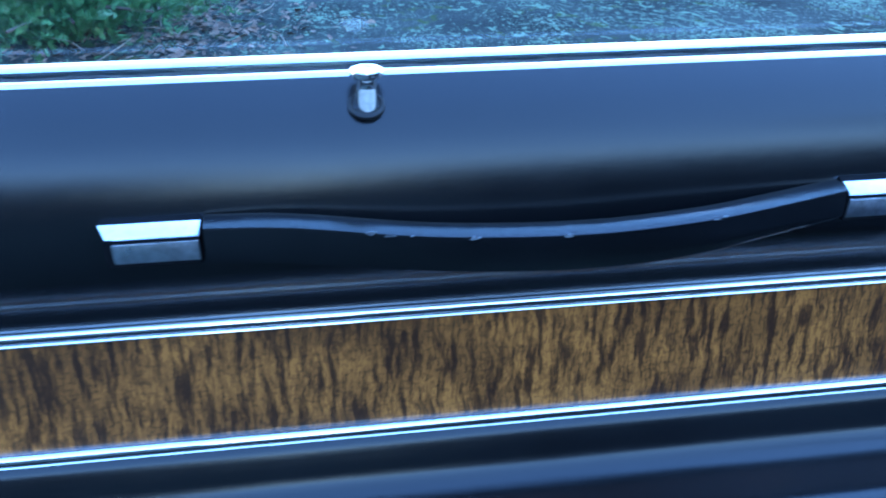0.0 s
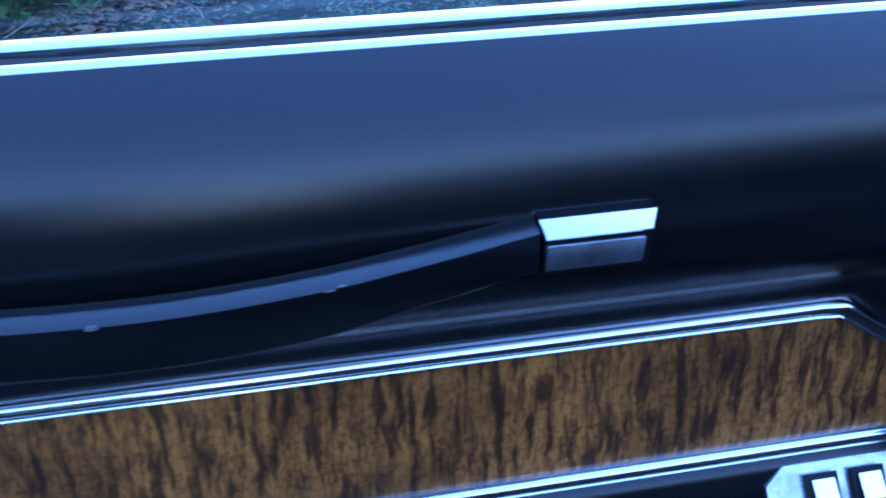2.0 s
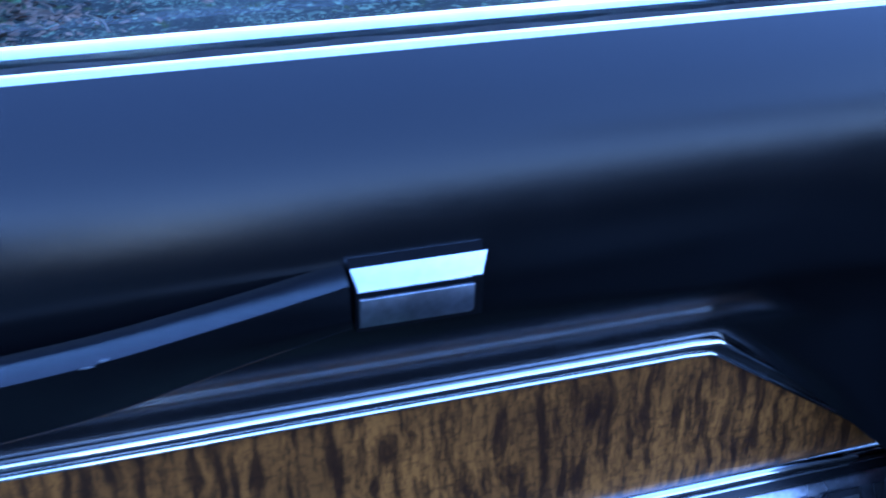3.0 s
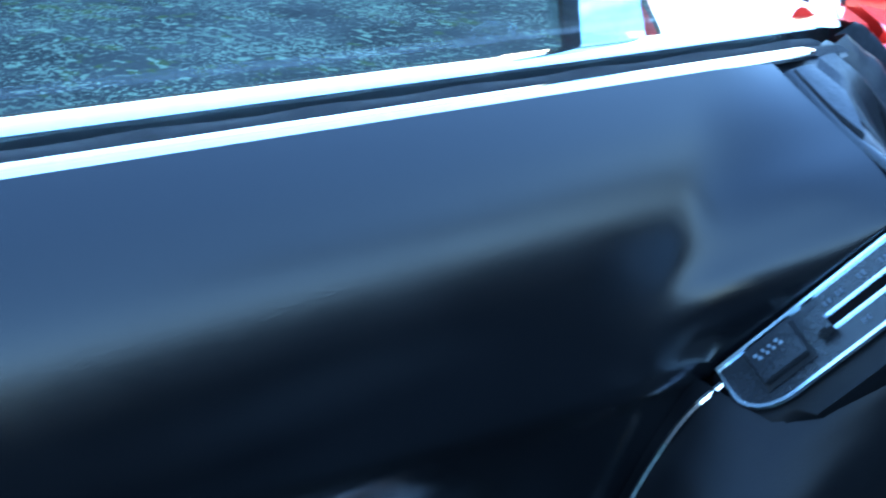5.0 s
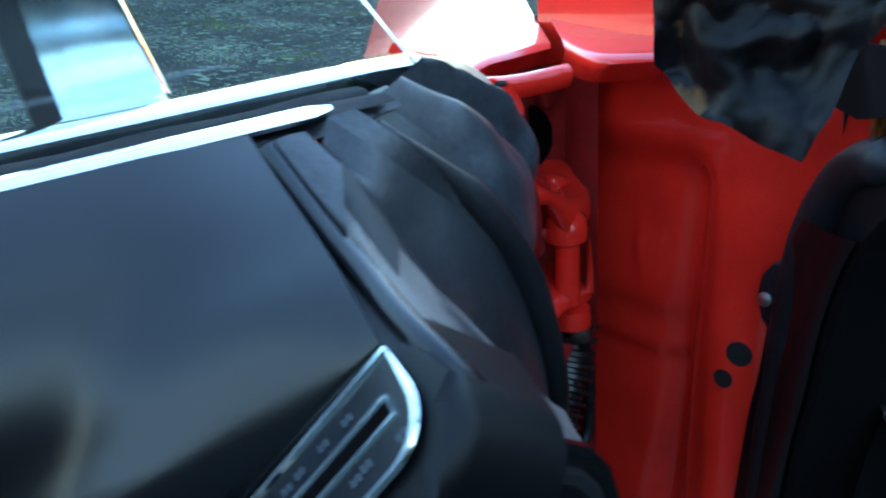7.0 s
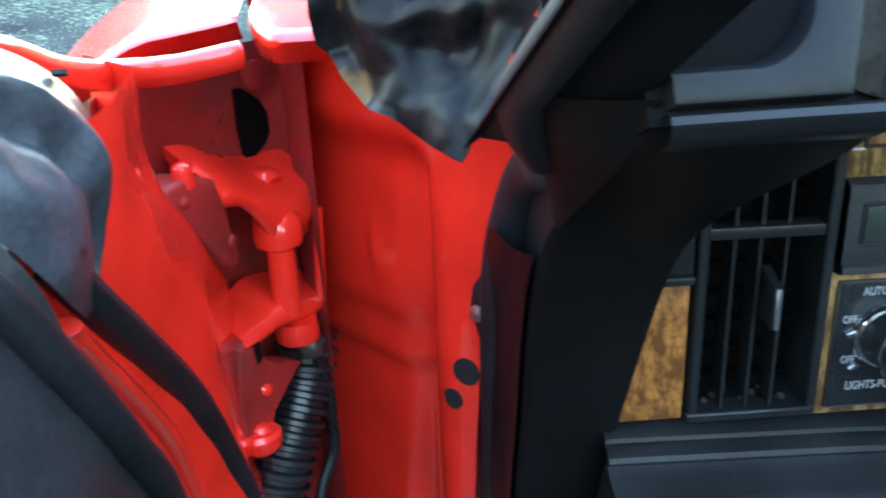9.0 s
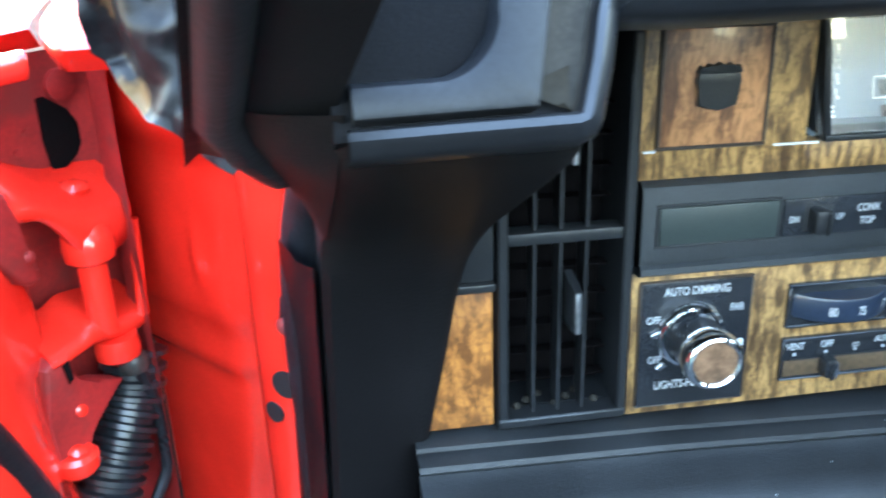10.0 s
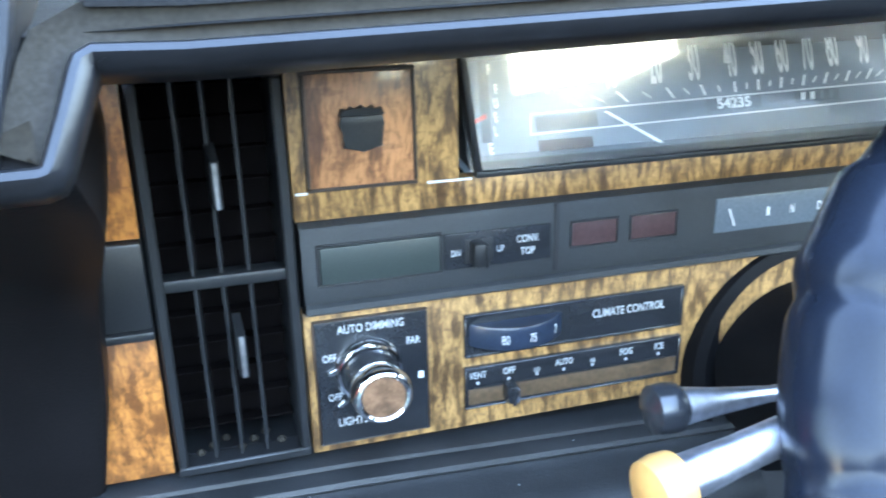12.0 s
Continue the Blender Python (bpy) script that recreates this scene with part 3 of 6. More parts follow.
for cx, n, spread in ((-0.335, 7, 0.020), (-0.275, 3, 0.006), (-0.216, 2, 0.004), (-0.105, 2, 0.004)):
    for _ in range(n):
        q = cx + chip_rng.uniform(-spread, spread)
        k = min(range(len(TOP)), key=lambda i: abs(TOP[i].x - q))
        p = LOW[k] + (TOP[k] - LOW[k]) * 0.882 + Vector((q - TOP[k].x, -0.0081, chip_rng.uniform(-0.0012, 0.0006)))
        w, hgt = chip_rng.uniform(0.0012, 0.0036), chip_rng.uniform(0.0003, 0.0008)
        chips.append(prism([p + Vector((w * a, 0, hgt * b)) for a, b in ((-1, -0.2), (-0.3, -1), (0.5, -0.7), (1, 0.3), (0.2, 1), (-0.6, 0.6))], (0, 0.0008, 0)))
strap = sub("pull_strap", loft(rings, True, True), STRAP, door, "smooth black pull strap with chipped edge")
tagged(part("worn_chips", join(*chips), WORN, door, "pale chips along the strap edge"), kind="stuff")


def strap_cap(x, mirror):
    """A wedge of chrome: sloping top plate over a dull front plate."""
    s = -1 if mirror else 1
    w = 0.067 if mirror else 0.063
    a, b = (x, x + s * w)
    e = 0.0045 * s
    top = [(a, -0.0520, 0.8700), (b, -0.0520, 0.8700), (b - 1.2 * e, -0.0610, 0.8624), (a + 0.4 * e, -0.0610, 0.8624)]
    front = [(a + 0.5 * e, -0.0618, 0.8588), (b - 2.2 * e, -0.0618, 0.8588), (b - 2.0 * e, -0.0617, 0.8580), (b - 2.1 * e, -0.0602, 0.8455), (b - 2.4 * e, -0.0600, 0.8440), (a + 0.4 * e, -0.0600, 0.8440)]
    cap = sub("strap_cap", prism(top, (0, 0.004, -0.004), 0.0006), CHROME, door, "bright chrome strap end cap")
    body = [(a, -0.038, 0.8755), (b + e * 0.3, -0.038, 0.8755), (b + e * 0.3, -0.035, 0.842), (a, -0.035, 0.842)]
    blk = bmesh.new()
    v1 = [blk.verts.new(p) for p in body]
    v2 = [blk.verts.new(p) for p in [(a + 0.2 * e, -0.0598, 0.8615), (b - 1.0 * e, -0.0598, 0.8615), (b - 1.2 * e, -0.0582, 0.8415), (a + 0.1 * e, -0.0582, 0.8415)]]
    blk.faces.new(v2)
    for i in range(4):
        j = (i + 1) % 4
        blk.faces.new((v1[i], v1[j], v2[j], v2[i]))
    sub("cap_body", blk, TOPVINYL, door)
    sub("cap_face", prism(front, (0, 0.002, 0), 0.0008), SATIN, door, "scuffed dull metal face")


strap_cap(0.0, False)
strap_cap(-0.458, True)

# lock knob
sub("knob_escutcheon", lathe([(0.0128, -0.001), (0.0128, 0.0015), (0.0105, 0.0022), (0.0092, 0.0010), (0.0085, -0.003)], aim((-0.3435, -0.020, 0.9335), (0.0, -0.5, 0.82))), DARK, door, "black ring round the lock knob")
sub("lock_rod", lathe([(0.0058, -0.008), (0.0058, 0.0135), (0.0048, 0.0142)], pose(-0.3425, -0.0185, 0.932, 4)), IVORY, door, "pale metal rod")
sub("lock_knob", lathe([(0.0062, -0.001), (0.0064, 0.003), (0.0070, 0.0058), (0.0092, 0.0082), (0.0116, 0.0098), (0.0121, 0.0118), (0.0114, 0.0140), (0.0080, 0.0152), (0.0066, 0.0150), (0.0060, 0.0140), (0.0005, 0.0137)], pose(-0.3425, -0.0185, 0.9445, 4)), CHROME, door, "chrome flared lock knob")

# window switch plate below the strip
plate = sub("window_switch_plate", prism([(0.186, -0.0075, 0.6475), (0.352, -0.0075, 0.6475), (0.372, -0.012, 0.632), (0.362, -0.036, 0.598), (0.186, -0.036, 0.598), (0.174, -0.026, 0.612), (0.173, -0.013, 0.636)], (0, 0.004, -0.001), 0.0015), SATIN, door, "brushed metal window switch plate")
for x in (0.198, 0.232, 0.266, 0.300, 0.334):
    sub("switch_recess", prism([(x, -0.0135, 0.6425), (x + 0.024, -0.0135, 0.6425), (x + 0.026, -0.0245, 0.621), (x + 0.002, -0.0245, 0.621)], (0, -0.002, 0.001), 0.0006), DARK, door)
    sub("switch_key", prism([(x + 0.004, -0.0165, 0.6405), (x + 0.020, -0.0165, 0.6405), (x + 0.0215, -0.027, 0.626), (x + 0.0055, -0.027, 0.626)], (0, -0.003, 0.0015), 0.001), CHROME, door)

# -- door: control pod at the front --
PODL = spline([(0.3770, -0.088, 0.822), (0.364, -0.101, 0.804), (0.345, -0.112, 0.775), (0.330, -0.112, 0.72), (0.325, -0.10, 0.62), (0.33, -0.08, 0.45)], 24)
PODR = spline([(0.446, -0.112, 0.894), (0.474, -0.113, 0.873), (0.506, -0.106, 0.845), (0.551, -0.092, 0.795), (0.575, -0.08, 0.70), (0.58, -0.06, 0.45)], 24)
rows = []
for i, (a, b) in enumerate(zip(PODL, PODR)):
    m = (a + b) / 2 + Vector((0, -0.016 * ease(i / 4) + 0.004 * (1 - ease(i / 3)), 0))
    rows.append([Vector((a.x + 0.012, -0.02, a.z + 0.004)), Vector((a.x - 0.001, a.y * 0.6, a.z + 0.002)), Vector((a.x, a.y + 0.01, a.z)), a + Vector((0.005, -0.004, -0.003)), m * 0.6 + a * 0.4, m, m * 0.6 + b * 0.4, b + Vector((-0.004, -0.001, -0.004)), b])
EDGE_STRIP = [(0.3810, -0.064, 0.8240), (0.3660, -0.061, 0.8135), (0.3555, -0.058, 0.7985), (0.3420, -0.053, 0.7680), (0.3380, -0.050, 0.738)]
pod = part("control_pod", loft(rows), PODVINYL, car, "black vinyl pod at the door's front end")
sub("pod_edge_strip", sweep(spline(EDGE_STRIP, 14), 0.0016, 6), CHROME, pod, "thin bright edge strip")
PL = Vector((0.3848, -0.0584, 0.8271))
PU = (Vector((0.442, -0.1022, 0.9067)) - PL)
PLEN = PU.length
PU.normalize()
PN = Vector((-0.80, 0.02, 0.60))
PN = (PN - PN.dot(PU) * PU).normalized()
PV = PN.cross(PU).normalized()
if PV.y > 0:
    PV = -PV


def on_plate(u, v, h=0.0):
    """A point on the control plate: u along it, v across it, h above it."""
    return PL + PU * u + PV * v + PN * h


def rounded(u0, u1, v0, v1, r):
    """Outline with the far long edge's corners rounded."""
    pts = [(u0, v0), (u1, v0)]
    for k in range(7):
        a = math.pi / 2 * k / 6
        pts.append((u1 - r + r * math.cos(a) + r * 0.0, v1 - r + r * math.sin(a)))
    for k in range(7):
        a = math.pi / 2 * k / 6
        pts.append((u0 + r * 1.4 - r * 1.4 * math.sin(a), v1 - r + r * math.cos(a)))
    return pts


W = 0.0315
outline = rounded(0.0, PLEN, 0.0, W, 0.016)
big = rounded(-0.010, PLEN + 0.011, -0.006, W + 0.012, 0.024)
sub("pod_rim", prism([on_plate(u, v, -0.0025) for u, v in big], PN * -0.05, 0.009, 5), PODVINYL, pod)
ctrl = part("control_plate", prism([on_plate(u, v, -0.001) for u, v in outline], PN * 0.002), GLOSS, car, "black control plate in a chrome frame")
sub("chrome_frame", sweep([on_plate(u, v, 0.001) for u, v in outline], 0.0015, 6, closed=True, up=PN), BLUECHROME, ctrl, "narrow chrome frame")
s0, s1, sv = 0.052, 0.0985, 0.0155
sub("slot", prism([on_plate(u, v, 0.001) for u, v in ((s0 - 0.003, sv - 0.0022), (s1, sv - 0.0022), (s1, sv + 0.0022), (s0 - 0.003, sv + 0.0022))], PN * 0.0004), SHADEBLACK, ctrl)
sub("slot_frame", sweep([on_plate(u, v, 0.0012) for u, v in ((s0, sv - 0.0034), (s0 + 0.0001, sv - 0.0034), (s1 + 0.0015, sv - 0.0034), (s1 + 0.0015, sv + 0.0034), (s0, sv + 0.0034))], 0.00105, 6, up=PN), BLUECHROME, ctrl)
sub("slide_lever", join(
    prism([on_plate(u, v, 0.001) for u, v in ((0.0445, 0.0095), (0.0520, 0.0095), (0.0520, 0.0205), (0.0445, 0.0205))], PN * 0.0065, 0.0016, 3),
    prism([on_plate(u, v, 0.006) for u, v in ((0.0470, 0.0100), (0.0495, 0.0100), (0.0495, 0.0200), (0.0470, 0.0200))], PN * 0.0030, 0.0009, 2)), GLOSS, ctrl, "small black slide lever")
sub("rocker_bed", prism([on_plate(u, v, 0.001) for u, v in ((0.0135, 0.0035), (0.0395, 0.0035), (0.0395, 0.0245), (0.0135, 0.0245))], PN * 0.0008, 0.0004), DARK, ctrl)
sub("rocker_switch", prism([on_plate(u, v, h) for u, v, h in ((0.0150, 0.0050, 0.001), (0.0375, 0.0050, 0.001), (0.0375, 0.0225, 0.001), (0.0150, 0.0225, 0.001))], PN * 0.0065 + PU * 0.0006, 0.0020, 3), GLOSS, ctrl, "black rocker switch with pale print")
for u, w in ((0.0195, 0.0016), (0.0235, 0.0011), (0.0268, 0.0011), (0.0305, 0.0016)):
    for k in (-1, 1):
        sub("print_bar", prism([on_plate(u + a * w / 2 + 0.0006 * k, 0.0115 + 0.0011 * k + b * 0.0008, 0.0078) for a, b in ((-1, -1), (1, -1), (1, 1), (-1, 1))], PN * 0.0002), PALEDIM, ctrl)
for u, v in ((0.0560, 0.0072), (0.0625, 0.0068), (0.0740, 0.0066), (0.0850, 0.0070), (0.0640, 0.0243), (0.0790, 0.0243), (0.0840, 0.0236), (0.0985, 0.0255)):
    for k in (-1, 1):
        sub("print_bar", prism([on_plate(u + k * 0.0012 + a * 0.0006, v + b * 0.0013, 0.0012) for a, b in ((-1, -1), (1, -1), (1, 1), (-1, 1))], PN * 0.0002), PRINTFAINT, ctrl)

# -- door: front end, flanges and rubber boot --
N = 30
C0 = spline([(0.4613, -0.012, 0.9446), (0.4585, -0.045, 0.9270), (0.4539, -0.075, 0.9170), (0.4490, -0.097, 0.9115), (0.4480, -0.114, 0.9060), (0.4535, -0.122, 0.896), (0.4694, -0.121, 0.8782), (0.4946, -0.112, 0.8525), (0.5435, -0.096, 0.8072), (0.576, -0.08, 0.70), (0.58, -0.06, 0.45)], N)
C1 = spline([(0.4796, -0.0133, 0.9457), (0.4805, -0.0240, 0.941), (0.4814, -0.0348, 0.9347), (0.4836, -0.055, 0.9148), (0.4910, -0.066, 0.899), (0.4960, -0.069, 0.892), (0.5080, -0.071, 0.876), (0.5397, -0.070, 0.8366), (0.5658, -0.065, 0.8037), (0.595, -0.05, 0.70), (0.60, -0.04, 0.45)], N)
C1B = spline([(0.486, -0.009, 0.941), (0.492, -0.030, 0.928), (0.502, -0.036, 0.906), (0.512, -0.046, 0.880), (0.532, -0.050, 0.845), (0.555, -0.048, 0.812), (0.580, -0.04, 0.765), (0.605, -0.03, 0.70), (0.61, -0.02, 0.45)], N)
C2 = spline([(0.4936, -0.006, 0.9495), (0.505, -0.020, 0.9370), (0.532, -0.018, 0.914), (0.5447, -0.018, 0.9027), (0.568, -0.022, 0.872), (0.588, -0.018, 0.838), (0.612, -0.006, 0.785), (0.64, 0.02, 0.70), (0.66, 0.04, 0.45)], N)
C3 = spline([(0.530, 0.008, 0.9460), (0.550, 0.006, 0.9300), (0.568, 0.000, 0.912), (0.584, -0.007, 0.892), (0.595, -0.012, 0.868), (0.603, -0.0116, 0.838), (0.626, 0.0005, 0.787), (0.656, 0.028, 0.70), (0.68, 0.05, 0.45)], N)
band = part("front_flange", loft([[a, a * 0.75 + b * 0.25 + Vector((0.001, 0, 0.003)), a * 0.4 + b * 0.6 + Vector((0, 0, 0.002)), b] for a, b in zip(C0, C1)]), DUSTY, car, "dusty grey moulded flange of the open door")
sub("flange_gap", sweep([p + Vector((-0.001, 0.004, -0.008)) for p in C0], [0.0025 + 0.0035 * ease(k / 8) for k in range(N)], 8), DARK, band)
sub("belt_corner", loft([[Vector(p) for p in row] for row in (((0.43, -0.008, 0.9385), (0.455, -0.010, 0.9405), (0.480, -0.008, 0.9425), (0.510, -0.002, 0.9430), (0.540, 0.008, 0.9430)), ((0.43, 0.000, 0.9430), (0.455, 0.000, 0.9440), (0.480, 0.001, 0.9455), (0.512, 0.006, 0.9460), (0.545, 0.018, 0.9465)), ((0.43, 0.008, 0.9440), (0.455, 0.010, 0.9450), (0.480, 0.012, 0.9460), (0.515, 0.016, 0.9465), (0.55, 0.030, 0.9470)))]), RUBBER, band)
sub("flange_lip", sweep([p + Vector((0.003, 0.001, -0.001)) for p in C0], [0.0048] * N, 10), VINYL, band)
def on_flange(i, u, lift):
    return C0[i] * (1 - u) + C1[i] * u + Vector((-0.35, -0.45, 0.8)) * lift


# raised dark skin draws the shadow that lies in the flange's notch
sub("notch_shadow", loft([[on_flange(i, u, 0.0030 + 0.0012 * (u > 0.6)) for u in (0.52 + 0.02 * (8 - i), 0.70, 0.85, 1.0)] for i in range(5, 10)]), DARK, band, "dark skin for the shadow in the flange notch")
sub("flange_block", loft([[on_flange(i, u, h) for u, h in ((0.22, 0.001), (0.28, 0.0042), (0.60, 0.0050), (0.95, 0.0042), (1.0, 0.001))] for i in (0, 1, 2, 3, 4, 5)]), FLANGE, band)
sub("flange_step", loft([[a, b * 0.9 + a * 0.1, b, (b + c) / 2 + Vector((-0.003, -0.004, -0.004)), c] for a, b, c in zip(C1, C1B, C2)]), FLANGE, band)
sub("door_weatherstrip", sweep([(b * 0.62 + c * 0.38) for b, c in zip(C2, C3)][2:], [0.004 + 0.005 * ease(k / 9) for k in range(N - 2)], 10), RUBBER, band, "black rubber weatherstrip")
sub("flange_skin", loft([[b, b * 0.7 + c * 0.3 + Vector((0.002, -0.004, 0.002)), b * 0.4 + c * 0.6 + Vector((0, 0.002, -0.004)), c] for b, c in zip(C2, C3)]), FLANGE, band)
BL = spline([(0.532, 0.014, 0.9475), (0.548, 0.008, 0.9310), (0.566, 0.002, 0.912), (0.584, -0.004, 0.892), (0.600, -0.004, 0.868), (0.612, 0.006, 0.848), (0.622, 0.020, 0.834)], 41)
BR = spline([(0.592, 0.056, 0.951), (0.622, 0.062, 0.943), (0.648, 0.072, 0.926), (0.664, 0.078, 0.903), (0.660, 0.072, 0.874), (0.646, 0.058, 0.852), (0.634, 0.044, 0.836)], 41)
rows = []
for i, (a, b) in enumerate(zip(BL, BR)):
    t = i / 40
    row = []
    for k in range(31):
        s = k / 30
        swell = math.sin(math.pi * s) ** 0.8 * (0.007 + 0.009 * math.sin(math.pi * t))
        q = (a + (b - a) * s) * 22
        dent = 0.006 * noise.noise(q) + 0.004 * noise.noise(q * 2.3) - 0.008 * math.exp(-((s - 0.35 - 0.3 * t) / 0.07) ** 2) + 0.005 * math.exp(-((s - 0.55 - 0.25 * t) / 0.06) ** 2)
        row.append(a + (b - a) * s + Vector((0.50, -0.66, 0.5)) * (swell + dent * math.sin(math.pi * s)))
    row.append(b + Vector((0.003, 0.008, -0.004)))
    row.append(b + Vector((0.016, 0.030, -0.012)))
    rows.append(row)
boot = part("rubber_boot", loft(rows), BOOT, car, "crumpled black rubber boot over the door corner")
for p in ((0.648, 0.058, 0.9255),):
    sub("boot_hole", lathe([(0.0035, 0.0), (0.0035, 0.002), (0.001, 0.0022)], pose(*p, -20, 15, 0), 10), DARK, boot)

# -- door: red front face, lip, hinges --
face_l = spline([(0.600, 0.020, 0.905), (0.600, 0.020, 0.85), (0.628, 0.042, 0.78), (0.66, 0.068, 0.70), (0.70, 0.10, 0.60), (0.72, 0.115, 0.45)], 48)
face_r = spline([(0.704, 0.1045, 0.910), (0.7060, 0.1060, 0.895), (0.7040, 0.1045, 0.868), (0.7150, 0.1138, 0.840), (0.7400, 0.1346, 0.807), (0.7700, 0.1600, 0.762), (0.7770, 0.1650, 0.715), (0.7730, 0.1620, 0.663), (0.7690, 0.1580, 0.62), (0.790, 0.176, 0.553), (0.80, 0.18, 0.45)], 48)
rows = []
for a, b in zip(face_l, face_r):
    n = Vector((0.62, -0.78, 0))
    row = [a + (b - a) * (k / 20) + n * (0.012 * math.sin(math.pi * k / 20) ** 1.5 + 0.0025 * noise.noise((a + (b - a) * (k / 20)) * 21)) for k in range(21)]
    row += [b + Vector((0.003, 0.006, 0)), b + Vector((0.004, 0.022, 0)), b + Vector((0.004, 0.06, 0))]
    rows.append(row)
front = part("door_front_face", loft(rows), RED, car, "glossy red painted front face of the door")
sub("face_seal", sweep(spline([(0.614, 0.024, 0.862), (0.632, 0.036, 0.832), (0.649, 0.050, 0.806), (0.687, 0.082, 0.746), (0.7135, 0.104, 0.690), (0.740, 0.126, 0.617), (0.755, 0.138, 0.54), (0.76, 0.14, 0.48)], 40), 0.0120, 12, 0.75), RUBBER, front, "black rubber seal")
sub("flange_edge", sweep(spline([(0.612, 0.020, 0.834), (0.6185, 0.028, 0.821), (0.6415, 0.048, 0.7815), (0.6705, 0.0715, 0.7265), (0.690, 0.0885, 0.6685), (0.708, 0.102, 0.60), (0.72, 0.11, 0.5)], 30), 0.0078, 10, 0.6), RED, front)
LIP = spline([(0.600, 0.085, 0.948), (0.645, 0.103, 0.932), (0.685, 0.130, 0.911), (0.725, 0.149, 0.900), (0.757, 0.147, 0.897), (0.7865, 0.137, 0.8995)], 26)
sub("door_lip", loft([[p + Vector((0.001 * math.cos(a), 0.001 + 0.0085 * math.cos(a), -0.0025 + 0.0088 * math.sin(a) - 0.0022 * math.cos(a))) for a in (2 * math.pi * k / 18 for k in range(18))] for p in [LIP[0]] + LIP + [LIP[-1] + Vector((0.002, 0, 0))]], True, True), RED, front, "rolled red door edge")
sub("outer_skin", loft([[Vector((x, 0.092, 0.940)), Vector((x, 0.104, 0.90)), Vector((x, 0.118, 0.75)), Vector((x, 0.10, 0.5)), Vector((x, 0.07, 0.25))] for x in (X0, 0.0, 0.4, 0.62)]), RED, front)
# hollow behind the face, its shade put into the darker red
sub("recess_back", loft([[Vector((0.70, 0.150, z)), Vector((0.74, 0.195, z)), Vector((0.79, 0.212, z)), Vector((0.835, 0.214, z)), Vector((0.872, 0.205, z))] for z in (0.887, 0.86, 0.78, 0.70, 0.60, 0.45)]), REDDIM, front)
# black plate in place of an opening's dark inside
sub("recess_hole", prism([(0.827, 0.2065, 0.858), (0.833, 0.2070, 0.858), (0.847, 0.2085, 0.847), (0.853, 0.2090, 0.836), (0.853, 0.2090, 0.822), (0.848, 0.2085, 0.815), (0.838, 0.2075, 0.809), (0.829, 0.2065, 0.808), (0.8265, 0.2065, 0.830)], (0.0005, 0.004, 0)), SHADEBLACK, front)
sub("recess_bolt", lathe([(0.010, 0), (0.010, 0.004), (0.006, 0.005)], aim((0.842, 0.205, 0.866), (0, -1, 0))), REDDIM, front)
for x, z in ((0.818, 0.838), (0.810, 0.826)):
    sub("weld_spot", lathe([(0.003, 0), (0.003, 0.0015)], aim((x, 0.2115, z), (0, -1, 0)), 8), REDDIM, front)


def pressed_arm(stations, depth, rise, n=28):
    """A pressed arm: along (x, y, top, bottom) stations, a rounded front edge and a top running back."""
    pts = spline([(x, y, t) for x, y, t, b in stations], n)
    low = spline([(x, y, b) for x, y, t, b in stations], n)
    rows = []
    for p, q in zip(pts, low):
        h = p.z - q.z
        rows.append([Vector((p.x, p.y + depth, p.z + rise - h * 0.7)), Vector((p.x, p.y + 0.010, q.z + 0.001)), Vector((p.x, p.y + 0.004, q.z)), Vector((p.x, p.y, q.z + 0.002)), Vector((p.x, p.y - 0.002, q.z + h * 0.5)), Vector((p.x, p.y + 0.001, p.z - 0.002)), Vector((p.x, p.y + 0.006, p.z + 0.0005)), Vector((p.x, p.y + 0.016, p.z + rise * 0.4)), Vector((p.x, p.y + depth, p.z + rise))])
    return loft(rows, True, True)


INTO = Vector((-0.005, 0.020, 0))
hinge = part("door_hinge", pressed_arm([(0.764, 0.146, 0.819, 0.806), (0.775, 0.1475, 0.817, 0.803), (0.785, 0.1495, 0.813, 0.800), (0.794, 0.151, 0.808, 0.791), (0.803, 0.152, 0.803, 0.778), (0.813, 0.154, 0.798, 0.766), (0.825, 0.157, 0.794, 0.760), (0.838, 0.162, 0.793, 0.759), (0.850, 0.167, 0.794, 0.762), (0.860, 0.175, 0.796, 0.768)], 0.052, 0.018), RED, car, "heavy red painted door hinge", True, 70)
sub("hinge_plate", prism([(0.722, 0.133, 0.828), (0.730, 0.135, 0.834), (0.743, 0.138, 0.835), (0.766, 0.144, 0.826), (0.769, 0.1445, 0.808), (0.777, 0.1465, 0.773), (0.776, 0.146, 0.767), (0.769, 0.1445, 0.765), (0.761, 0.1425, 0.770), (0.742, 0.1378, 0.803)], INTO, 0.004, 3), REDDIM, hinge, "dusty red hinge plate, shade in its colour")
sub("hinge_stud", lathe([(0.0066, 0), (0.0066, 0.010), (0.0056, 0.0135), (0.0025, 0.0155)], pose(0.7450, 0.1440, 0.8275, 0, -6, 0)), RED, hinge)
sub("hinge_knuckle", lathe([(0.0005, -0.001), (0.012, 0.0), (0.0165, 0.004), (0.0175, 0.012), (0.016, 0.022), (0.010, 0.028)], pose(0.820, 0.166, 0.757), 24), RED, hinge)
sub("hinge_pin", lathe([(0.0098, 0), (0.0098, 0.055)], pose(0.8185, 0.163, 0.708), 20), RED, hinge)
sub("hinge_post", sweep([(0.8560, 0.1680, 0.775), (0.8535, 0.1672, 0.74), (0.8505, 0.1665, 0.705)], 0.0042, 10), RED, hinge)
